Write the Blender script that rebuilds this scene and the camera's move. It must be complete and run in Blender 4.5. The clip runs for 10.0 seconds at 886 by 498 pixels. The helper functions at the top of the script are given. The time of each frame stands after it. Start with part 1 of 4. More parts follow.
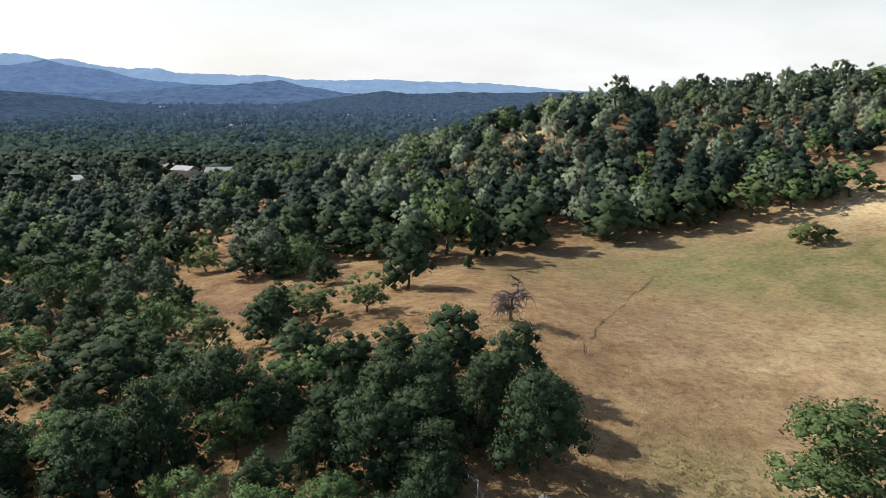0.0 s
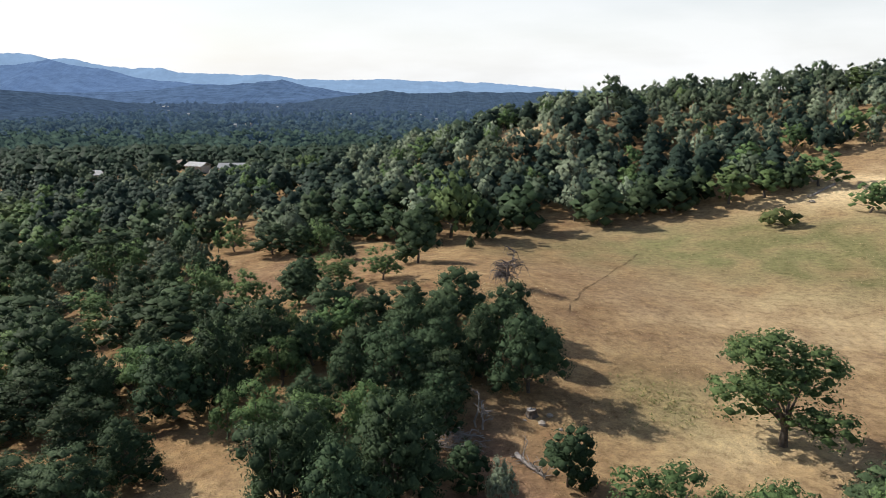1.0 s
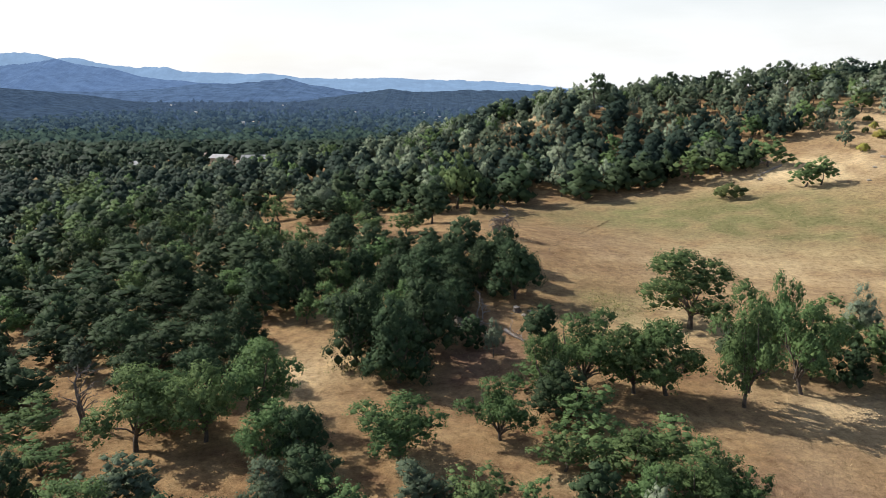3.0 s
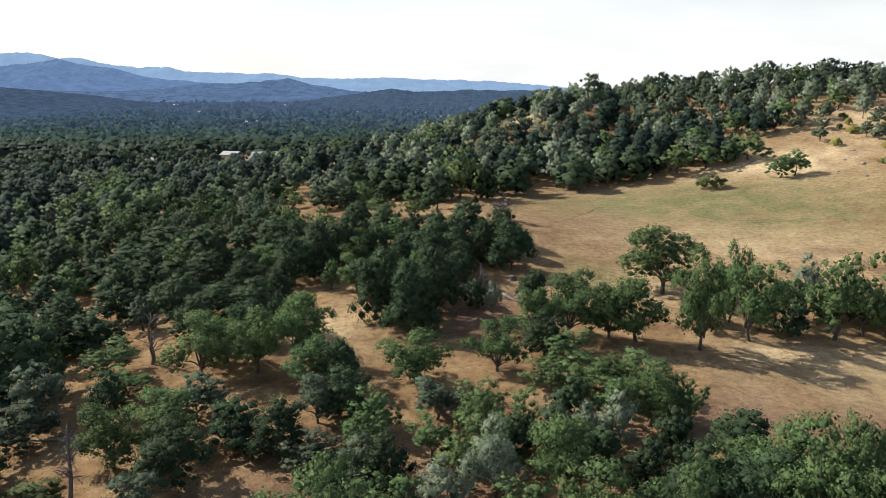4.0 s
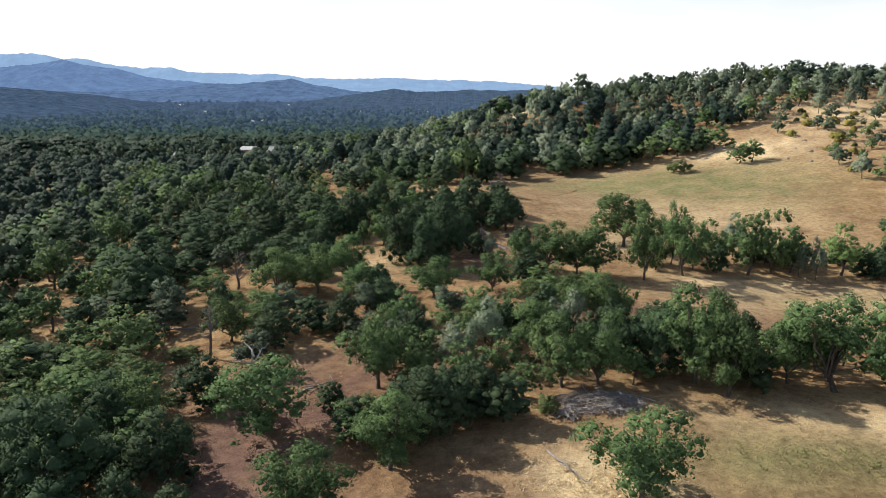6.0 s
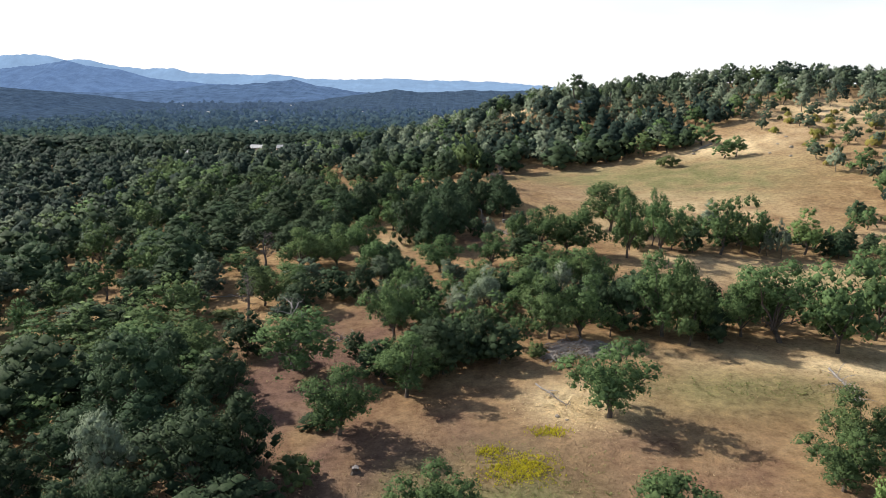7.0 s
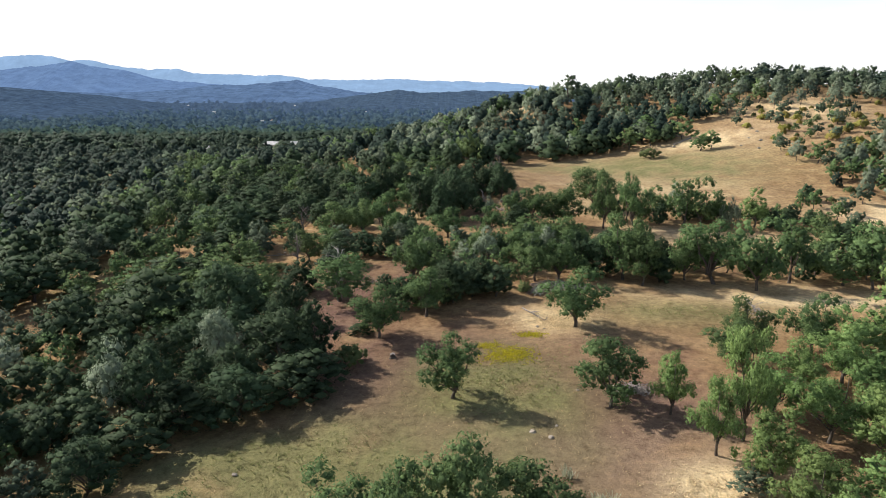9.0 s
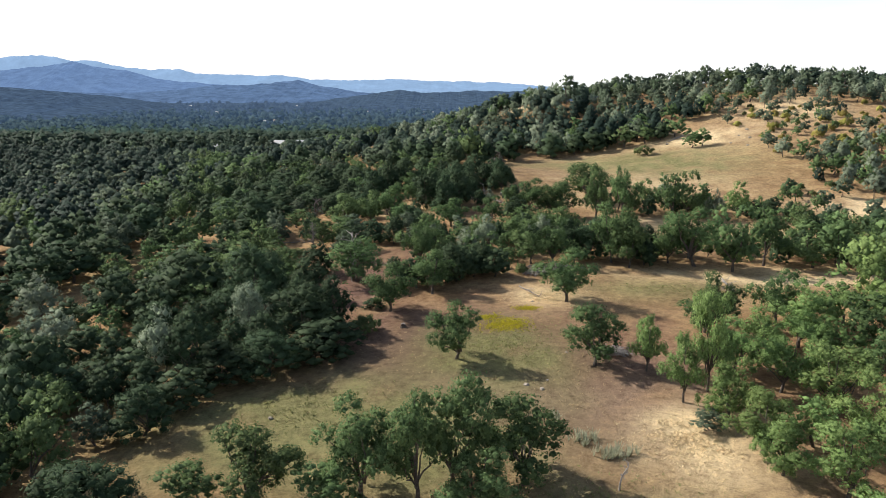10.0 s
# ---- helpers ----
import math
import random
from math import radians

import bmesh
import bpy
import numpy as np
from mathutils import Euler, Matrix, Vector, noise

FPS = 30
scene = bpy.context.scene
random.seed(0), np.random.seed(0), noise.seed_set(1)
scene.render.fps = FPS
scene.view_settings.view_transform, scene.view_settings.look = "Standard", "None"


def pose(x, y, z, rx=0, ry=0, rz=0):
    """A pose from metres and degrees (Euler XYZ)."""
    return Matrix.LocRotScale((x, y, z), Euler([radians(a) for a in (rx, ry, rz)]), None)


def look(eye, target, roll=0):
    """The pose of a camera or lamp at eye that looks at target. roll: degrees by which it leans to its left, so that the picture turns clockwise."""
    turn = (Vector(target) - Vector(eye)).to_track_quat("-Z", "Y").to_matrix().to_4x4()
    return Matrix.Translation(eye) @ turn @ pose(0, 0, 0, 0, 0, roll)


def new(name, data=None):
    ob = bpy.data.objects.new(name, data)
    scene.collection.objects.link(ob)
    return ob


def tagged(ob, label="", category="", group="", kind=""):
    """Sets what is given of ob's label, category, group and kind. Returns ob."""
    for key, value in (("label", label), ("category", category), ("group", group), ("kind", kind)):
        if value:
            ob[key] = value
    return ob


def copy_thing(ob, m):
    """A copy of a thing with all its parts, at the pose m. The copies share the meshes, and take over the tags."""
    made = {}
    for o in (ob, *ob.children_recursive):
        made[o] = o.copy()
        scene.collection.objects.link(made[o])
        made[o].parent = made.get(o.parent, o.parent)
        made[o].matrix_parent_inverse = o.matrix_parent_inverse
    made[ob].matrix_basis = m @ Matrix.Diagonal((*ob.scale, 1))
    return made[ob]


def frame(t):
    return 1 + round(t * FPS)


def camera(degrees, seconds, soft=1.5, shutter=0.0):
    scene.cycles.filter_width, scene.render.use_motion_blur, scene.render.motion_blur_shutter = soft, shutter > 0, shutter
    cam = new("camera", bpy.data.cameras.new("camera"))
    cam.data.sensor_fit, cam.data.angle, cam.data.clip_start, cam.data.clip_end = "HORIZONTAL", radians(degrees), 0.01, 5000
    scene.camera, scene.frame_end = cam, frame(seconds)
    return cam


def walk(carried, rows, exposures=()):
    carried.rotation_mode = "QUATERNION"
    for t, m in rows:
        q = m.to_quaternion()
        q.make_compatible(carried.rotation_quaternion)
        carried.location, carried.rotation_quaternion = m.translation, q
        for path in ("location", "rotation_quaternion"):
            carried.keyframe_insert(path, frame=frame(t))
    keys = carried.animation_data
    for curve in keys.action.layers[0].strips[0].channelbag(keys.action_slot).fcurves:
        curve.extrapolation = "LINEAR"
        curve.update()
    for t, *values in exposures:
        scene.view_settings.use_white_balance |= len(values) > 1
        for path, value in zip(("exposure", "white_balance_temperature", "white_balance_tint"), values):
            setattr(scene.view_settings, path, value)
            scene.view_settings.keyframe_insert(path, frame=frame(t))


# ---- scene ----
cam = camera(61.8, 10.0, soft=0.8)
METRES, EYE, TILT, LEAN, TURN = 140.0, 60.0, -13.06, 0.0, 0.0
ROWS = [
    (0.0, 0.0, 0.0, 0.0, 0.0, 0.0, -0.0),
    (0.5, -0.0023, -0.0481, -0.0111, 0.05, -0.0, -0.01),
    (1.0, -0.0043, -0.0982, -0.0228, 0.11, -0.02, -0.02),
    (1.5, -0.006, -0.1495, -0.0349, 0.17, -0.04, 0.01),
    (2.0, -0.0081, -0.1996, -0.0468, 0.23, -0.05, 0.03),
    (2.5, -0.0101, -0.2509, -0.0586, 0.28, -0.1, 0.04),
    (4.0, -0.0172, -0.4056, -0.0947, 0.38, -0.14, 0.03),
    (4.5, -0.0194, -0.4584, -0.107, 0.39, -0.13, 0.04),
    (5.0, -0.0213, -0.5093, -0.1187, 0.41, -0.12, 0.01),
    (5.5, -0.0231, -0.5613, -0.1307, 0.44, -0.13, 0.03),
    (7.0, -0.0281, -0.7117, -0.1663, 0.57, -0.07, 0.06),
    (7.5, -0.0297, -0.7588, -0.1771, 0.61, -0.06, 0.05),
    (8.0, -0.0314, -0.8063, -0.1882, 0.65, -0.05, 0.05),
    (8.5, -0.0331, -0.8528, -0.1987, 0.68, -0.05, 0.04),
    (9.0, -0.0347, -0.8952, -0.2081, 0.7, -0.04, 0.04),
    (9.5, -0.0362, -0.935, -0.2171, 0.73, -0.04, 0.06),
    (10.0, -0.0374, -0.9734, -0.2258, 0.78, -0.03, 0.05),
]
walk(cam, [(t, pose(0, 0, EYE, TILT, LEAN, TURN) @ pose(METRES * x, METRES * y, METRES * z, 90 + pitch, roll, yaw)) for t, x, y, z, yaw, pitch, roll in ROWS],
     exposures=[(0.0, 0.32), (3.5, 0.4), (7.0, 0.49), (10.0, 0.54)])

# ---- sky and sun ----
SUN_EL, SUN_AZ = radians(36), math.atan2(-0.88, 0.47)      # azimuth from +y towards +x
world = bpy.data.worlds.new("sky")
scene.world = world
world.use_nodes = True
wn, wl = world.node_tree.nodes, world.node_tree.links
wn.clear()
sky = wn.new("ShaderNodeTexSky")
sky.sky_type, sky.sun_disc = "NISHITA", False
sky.sun_elevation, sky.sun_rotation = SUN_EL, SUN_AZ
sky.altitude, sky.air_density, sky.dust_density, sky.ozone_density = 600, 1.0, 2.5, 1.0
# thin bright haze low over the horizon, fading upwards
wc = wn.new("ShaderNodeTexCoord")
wsep = wn.new("ShaderNodeSeparateXYZ")
wl.new(wc.outputs["Generated"], wsep.inputs[0])
wramp = wn.new("ShaderNodeValToRGB")
wramp.color_ramp.elements[0].position, wramp.color_ramp.elements[0].color = 0.0, (0.95, 0.95, 0.95, 1)
wramp.color_ramp.elements[1].position, wramp.color_ramp.elements[1].color = 0.45, (0.05, 0.05, 0.05, 1)
wl.new(wsep.outputs["Z"], wramp.inputs["Fac"])
wnoise = wn.new("ShaderNodeTexNoise")
wmap = wn.new("ShaderNodeMapping")
wmap.inputs["Scale"].default_value = (2.0, 2.0, 9.0)
wl.new(wc.outputs["Generated"], wmap.inputs[0])
wl.new(wmap.outputs[0], wnoise.inputs["Vector"])
wnoise.inputs["Scale"].default_value, wnoise.inputs["Detail"].default_value = 2.2, 5
wcl = wn.new("ShaderNodeMapRange")
for key, v in (("From Min", 0.3), ("From Max", 0.6), ("To Min", 0.78), ("To Max", 1.0)):
    wcl.inputs[key].default_value = v
wl.new(wnoise.outputs["Fac"], wcl.inputs["Value"])
wmul = wn.new("ShaderNodeMath")
wmul.operation = "MULTIPLY"
wl.new(wramp.outputs[0], wmul.inputs[0])
wl.new(wcl.outputs[0], wmul.inputs[1])
bg_sky, bg_haze, wmix, wout = wn.new("ShaderNodeBackground"), wn.new("ShaderNodeBackground"), wn.new("ShaderNodeMixShader"), wn.new("ShaderNodeOutputWorld")
bg_sky.inputs["Strength"].default_value = 0.10
bg_haze.inputs["Color"].default_value, bg_haze.inputs["Strength"].default_value = (0.97, 0.985, 1.0, 1), 0.86
wl.new(sky.outputs[0], bg_sky.inputs["Color"])
wl.new(wmul.outputs[0], wmix.inputs[0])
wl.new(bg_sky.outputs[0], wmix.inputs[1])
wl.new(bg_haze.outputs[0], wmix.inputs[2])
wl.new(wmix.outputs[0], wout.inputs[0])
sun = new("sun", bpy.data.lights.new("sun", "SUN"))
sun.data.energy, sun.data.angle, sun.data.color = 4.6, radians(0.5), (1.0, 0.945, 0.86)
to_sun = Vector((math.sin(SUN_AZ) * math.cos(SUN_EL), math.cos(SUN_AZ) * math.cos(SUN_EL), math.sin(SUN_EL)))
sun.matrix_world = look(to_sun * 200, (0, 0, 0))


# ---- the lie of the land ----
HILL_GRID = [(a, b, 48) for a in (-90, -25, 40, 105, 170) for b in (-110, -45, 20, 85, 150, 215, 280)]
HILL_GRID += [(250, 210, 90), (250, 80, 90), (-200, 150, 90), (-20, 185, 22), (30, 195, 22), (0, 80, 18)]
HILL_RISE = [
    -1.4, -1.7, 0.1, -2.3, -0.7, -4.1, 0.7, -1.3, 0.3, 2.0, 1.3, 4.0, 3.6, -1.5,
    -1.4, 1.7, 0.0, 2.0, -6.2, 8.2, 7.9, -0.5, 1.0, -3.3, 1.3, 7.8, 6.1, 12.7,
    0.8, 1.2, -0.2, 2.9, 1.7, 1.9, 13.4, 22.6, 1.6, -7.0, -0.7, 8.1, 4.1,
]


def land(x, y):
    """Height of the ground: a bench above a wide valley, with a wooded hill on its east side."""
    z = 27 - 57 * (1 - np.exp(-(np.maximum(y - 180, 0) / 520) ** 1.3))
    for (a, b, r), w in zip(HILL_GRID, HILL_RISE):
        z = z + w * np.exp(-((x - a) ** 2 + (y - b) ** 2) / (2 * r * r))
    return z


def land_at(x, y):
    return float(land(np.float64(x), np.float64(y)))


def inside(x, y, ring):
    """Whether points lie inside a closed outline."""
    x, y = np.asarray(x, float), np.asarray(y, float)
    odd = np.zeros(x.shape, bool)
    for (ax, ay), (bx, by) in zip(ring, ring[1:] + ring[:1]):
        cut = (ay > y) != (by > y)
        odd ^= cut & (x < (bx - ax) * (y - ay) / ((by - ay) if by != ay else 1e-9) + ax)
    return odd


UPPER_MEADOW = [(10, 50), (12, 63), (8, 72), (4, 79), (-3, 85), (-12, 101), (-13, 123), (-2, 120), (8, 123), (23, 146), (27, 134), (39, 136), (55, 139), (71, 140), (84, 136), (93, 128), (96, 112), (95, 98), (101, 80), (92, 66), (78, 52), (55, 40), (40, 31), (24, 33), (14, 44)]
MIDDLE_STRIP = [(20, 20), (33, 20), (43, 21), (55, 21), (66, 26), (67, 15), (53, 6), (44, 5), (36, 10), (24, 11)]
LOWER_MEADOW = [(-15, -47), (-7, -39), (2, -27), (9, -23), (21, -18), (34, -21), (62, -17), (53, -33), (34, -40), (28, -48), (18, -60), (19, -72), (23, -81), (22, -110), (-8, -110), (-30, -92), (-41, -80), (-36, -65), (-22, -56)]
CORRIDOR = [(-52, 129), (-39, 128), (-25, 112), (-18, 126), (-9, 116), (-6, 85), (-10, 84), (-21, 88), (-22, 77), (-31, 82), (-36, 95)]
GLADE_A = [(-27, 41), (-23, 47), (-16, 39), (-11, 32), (-8, 25), (-11, 21), (-14, 14), (-19, 20), (-20, 31)]
GLADE_B = [(1, 51), (6, 51), (10, 45), (9, 37), (5, 32), (7, 24), (0, 20), (-2, 23), (-3, 36)]
GLADE_C = [(-20, -10), (-14, -11), (-13, -22), (-14, -27), (-16, -29), (-22, -28), (-24, -22), (-19, -21)]
GLADE_D = [(-69, -8), (-62, -7), (-57, -19), (-56, -27), (-63, -17)]
GLADE_E = [(-30, -22), (-24, -22), (-19, -29), (-18, -42), (-24, -34)]
HILL_BARE = [(90, 130), (104, 142), (109, 135), (99, 117), (93, 99), (88, 118)]
HILL_PATCH = [(128, 172), (134, 184), (143, 180), (144, 165), (136, 158)]
EAST_PATCH = [(143, 158), (150, 162), (158, 148), (150, 138), (144, 148)]
SPUR = [(66, 140), (78, 138), (90, 129), (90, 120), (76, 118), (66, 129)]
YARD = [(-131, 305), (-119, 312), (-88, 310), (-82, 285), (-84, 268), (-104, 272), (-119, 285)]
RED_BANK = [(-29, 190), (-27, 200), (-21, 192), (-21, 168), (-26, 166)]
RIDGE_BARE = [(14, 188), (26, 192), (30, 199), (18, 202)]
EAST_STRIP = [(78, 33), (94, 46), (110, 50), (104, 37), (86, 29)]
GLADE_F = [(-12, 25), (-6, 10), (-5, -3), (-8, -2), (-11, 10)]
GLADE_G = [(0, 19), (7, 7), (6, 3), (2, 7), (-2, 13)]
GLADE_H = [(-43, 32), (-37, 31), (-33, 19), (-34, 15), (-39, 22)]
GLADE_I = [(-40, -3), (-33, -1), (-27, -3), (-25, -15), (-30, -13), (-33, -8)]
GLADE_J = [(-62, 11), (-64, 23), (-56, 13), (-55, 6), (-56, 1)]
GLADE_K = [(-70, -25), (-68, -19), (-54, -37), (-53, -46), (-57, -44)]
OPENINGS = [GLADE_F, GLADE_G, GLADE_H, GLADE_I, GLADE_J, GLADE_K, UPPER_MEADOW, MIDDLE_STRIP, LOWER_MEADOW, CORRIDOR, GLADE_A, GLADE_B, GLADE_C, GLADE_D, GLADE_E, HILL_BARE, HILL_PATCH, EAST_PATCH, SPUR, YARD, RED_BANK, RIDGE_BARE, EAST_STRIP]

# x, y, width, depth, turn of the houses nearest the bench; each has open ground on its south side
HOMES = [(-144, 285, 9, 7, 12), (-117, 335, 9, 7, -20), (-139, 370, 8, 6, 10), (-94, 319, 15, 8, 4), (-80, 316, 8, 7, -30), (-57, 331, 17, 9, 6), (-88, 277, 9, 8, 8)]
OPENINGS += [[(x - w / 2 - 2, y + 6), (x + w / 2 + 2, y + 6), (x * 0.95 + w / 2, y - 15), (x * 0.95 - w / 2, y - 15)] for x, y, w, d, turn in HOMES]


# ---- materials ----
def material(name):
    m = bpy.data.materials.new(name)
    m.use_nodes = True
    n, l = m.node_tree.nodes, m.node_tree.links
    b = n["Principled BSDF"]
    b.inputs["Specular IOR Level"].default_value = 0.2
    b.inputs["Roughness"].default_value = 0.8
    return m, n, l, b


def ramp(n, stops):
    r = n.new("ShaderNodeValToRGB")
    e = r.color_ramp.elements
    while len(e) < len(stops):
        e.new(0.5)
    for el, (p, c) in zip(e, stops):
        el.position, el.color = p, (*c, 1)
    return r


def noise_tex(n, l, where, scale, detail=4.0, rough=0.55):
    t = n.new("ShaderNodeTexNoise")
    t.inputs["Scale"].default_value, t.inputs["Detail"].default_value, t.inputs["Roughness"].default_value = scale, detail, rough
    l.new(where, t.inputs["Vector"])
    return t


def mix_colour(n, l, fac, a, b, kind="MIX"):
    m = n.new("ShaderNodeMix")
    m.data_type, m.blend_type = "RGBA", kind
    for socket, v in ((m.inputs["Factor"], fac), (m.inputs[6], a), (m.inputs[7], b)):
        if hasattr(v, "is_linked"):
            l.new(v, socket)
        else:
            socket.default_value = v if isinstance(v, float) else (*v, 1)
    return m.outputs[2]


def foliage(name, dark, light, translucency=0.22, hue=0.02):
    """Leaves: varied from tree to tree, a little from spray to spray, with light passing through."""
    m, n, l, b = material(name)
    geo, info, co = n.new("ShaderNodeNewGeometry"), n.new("ShaderNodeObjectInfo"), n.new("ShaderNodeTexCoord")
    patch = noise_tex(n, l, co.outputs["Object"], 0.4, 4, 0.65)
    both = n.new("ShaderNodeMath")
    both.operation = "MULTIPLY_ADD"
    both.inputs[1].default_value = 0.5
    l.new(geo.outputs["Random Per Island"], both.inputs[0])
    l.new(patch.outputs["Fac"], both.inputs[2])
    r = ramp(n, [(0.4, dark), (1.0, light)])
    l.new(both.outputs[0], r.inputs["Fac"])
    h = n.new("ShaderNodeHueSaturation")
    l.new(r.outputs[0], h.inputs["Color"])
    for out, (lo, hi), key in ((0, (0.5 - hue, 0.5 + hue), "Hue"), (1, (0.78, 1.2), "Value")):
        mr = n.new("ShaderNodeMapRange")
        mr.inputs["To Min"].default_value, mr.inputs["To Max"].default_value = lo, hi
        if out:
            frac = n.new("ShaderNodeMath")
            frac.operation = "MULTIPLY"
            frac.inputs[1].default_value = 7.13
            l.new(info.outputs["Random"], frac.inputs[0])
            f2 = n.new("ShaderNodeMath")
            f2.operation = "FRACT"
            l.new(frac.outputs[0], f2.inputs[0])
            l.new(f2.outputs[0], mr.inputs["Value"])
        else:
            l.new(info.outputs["Random"], mr.inputs["Value"])
        l.new(mr.outputs[0], h.inputs[key])
    b.inputs["Roughness"].default_value = 0.7
    b.inputs["Specular IOR Level"].default_value = 0.06
    grain = noise_tex(n, l, co.outputs["Object"], 4.5, 3, 0.7)
    shade = ramp(n, [(0.36, (0.74, 0.75, 0.74)), (0.52, (1, 1, 1)), (0.68, (1.16, 1.15, 1.1))])
    l.new(grain.outputs["Fac"], shade.inputs["Fac"])
    leaf = mix_colour(n, l, 1.0, h.outputs[0], shade.outputs[0], "MULTIPLY")
    l.new(leaf, b.inputs["Base Color"])
    tr, mx = n.new("ShaderNodeBsdfTranslucent"), n.new("ShaderNodeMixShader")
    l.new(leaf, tr.inputs["Color"])
    mx.inputs[0].default_value = translucency
    l.new(b.outputs[0], mx.inputs[1])
    l.new(tr.outputs[0], mx.inputs[2])
    l.new(mx.outputs[0], n["Material Output"].inputs[0])
    return m


def bark_material(name, a, c):
    m, n, l, b = material(name)
    co = n.new("ShaderNodeTexCoord")
    t = noise_tex(n, l, co.outputs["Object"], 3.0, 6, 0.7)
    r = ramp(n, [(0.3, a), (0.7, c)])
    l.new(t.outputs["Fac"], r.inputs["Fac"])
    l.new(r.outputs[0], b.inputs["Base Color"])
    bump = n.new("ShaderNodeBump")
    bump.inputs["Distance"].default_value, bump.inputs["Strength"].default_value = 0.05, 0.8
    l.new(t.outputs["Fac"], bump.inputs["Height"])
    l.new(bump.outputs[0], b.inputs["Normal"])
    return m


def ground_material():
    """Dry summer grass over reddish earth; the cover attribute holds green, red earth and pale straw, with some light
    and shade painted in.
    """
    m, n, l, b = material("dry_grass")
    co, at = n.new("ShaderNodeTexCoord"), n.new("ShaderNodeAttribute")
    at.attribute_name = "cover"
    sep = n.new("ShaderNodeSeparateColor")
    l.new(at.outputs["Color"], sep.inputs[0])
    p = co.outputs["Object"]
    big, mid, fine, speck = noise_tex(n, l, p, 0.035, 5, 0.6), noise_tex(n, l, p, 0.22, 5, 0.62), noise_tex(n, l, p, 1.0, 6, 0.74), noise_tex(n, l, p, 4.5, 4, 0.7)
    base = ramp(n, [(0.3, (0.205, 0.124, 0.072)), (0.45, (0.295, 0.19, 0.098)), (0.6, (0.385, 0.264, 0.138)), (0.78, (0.48, 0.36, 0.2))])
    l.new(mid.outputs["Fac"], base.inputs["Fac"])
    c = mix_colour(n, l, sep.outputs["Green"], base.outputs[0], (0.205, 0.128, 0.098))
    c = mix_colour(n, l, sep.outputs["Blue"], c, (0.74, 0.58, 0.35))
    c = mix_colour(n, l, sep.outputs["Red"], c, (0.215, 0.205, 0.095))
    tone = ramp(n, [(0.3, (0.52, 0.48, 0.45)), (0.5, (1, 1, 1)), (0.7, (1.42, 1.38, 1.28))])
    l.new(fine.outputs["Fac"], tone.inputs["Fac"])
    c = mix_colour(n, l, 0.85, c, tone.outputs[0], "MULTIPLY")
    tone2 = ramp(n, [(0.32, (0.6, 0.58, 0.55)), (0.5, (1, 1, 1)), (0.7, (1.2, 1.2, 1.2))])
    l.new(speck.outputs["Fac"], tone2.inputs["Fac"])
    c = mix_colour(n, l, 0.5, c, tone2.outputs[0], "MULTIPLY")
    tone3 = ramp(n, [(0.35, (0.74, 0.71, 0.7)), (0.65, (0.98, 0.98, 0.98))])
    l.new(big.outputs["Fac"], tone3.inputs["Fac"])
    c = mix_colour(n, l, 0.9, c, tone3.outputs[0], "MULTIPLY")
    l.new(c, b.inputs["Base Color"])
    b.inputs["Roughness"].default_value = 0.95
    b.inputs["Specular IOR Level"].default_value = 0.05
    bump, bump2 = n.new("ShaderNodeBump"), n.new("ShaderNodeBump")
    bump.inputs["Distance"].default_value, bump.inputs["Strength"].default_value = 0.35, 0.7
    bump2.inputs["Distance"].default_value, bump2.inputs["Strength"].default_value = 0.16, 0.8
    l.new(fine.outputs["Fac"], bump.inputs["Height"])
    l.new(speck.outputs["Fac"], bump2.inputs["Height"])
    l.new(bump.outputs[0], bump2.inputs["Normal"])
    l.new(bump2.outputs[0], b.inputs["Normal"])
    return m


def haze_material(name, colour, glow, strength, scale=0.02, low=0.72, high=1.25):
    """Backdrop of far hills, valley and woods: the lit air's haze painted as emission."""
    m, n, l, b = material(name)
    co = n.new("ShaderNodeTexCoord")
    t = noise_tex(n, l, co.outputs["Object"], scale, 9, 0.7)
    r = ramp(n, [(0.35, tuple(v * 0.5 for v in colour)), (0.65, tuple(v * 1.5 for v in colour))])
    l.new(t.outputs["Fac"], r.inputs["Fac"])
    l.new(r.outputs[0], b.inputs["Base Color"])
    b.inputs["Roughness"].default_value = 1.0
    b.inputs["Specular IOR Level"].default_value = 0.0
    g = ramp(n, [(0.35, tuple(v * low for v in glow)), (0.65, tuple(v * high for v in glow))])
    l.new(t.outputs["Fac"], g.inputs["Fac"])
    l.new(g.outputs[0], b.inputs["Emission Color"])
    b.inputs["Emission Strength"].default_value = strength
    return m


def plain(name, a, c, scale=4.0, rough=0.8, metallic=0.0):
    m, n, l, b = material(name)
    co = n.new("ShaderNodeTexCoord")
    t = noise_tex(n, l, co.outputs["Object"], scale, 5, 0.6)
    r = ramp(n, [(0.35, a), (0.65, c)])
    l.new(t.outputs["Fac"], r.inputs["Fac"])
    l.new(r.outputs[0], b.inputs["Base Color"])
    b.inputs["Roughness"].default_value, b.inputs["Metallic"].default_value = rough, metallic
    return m


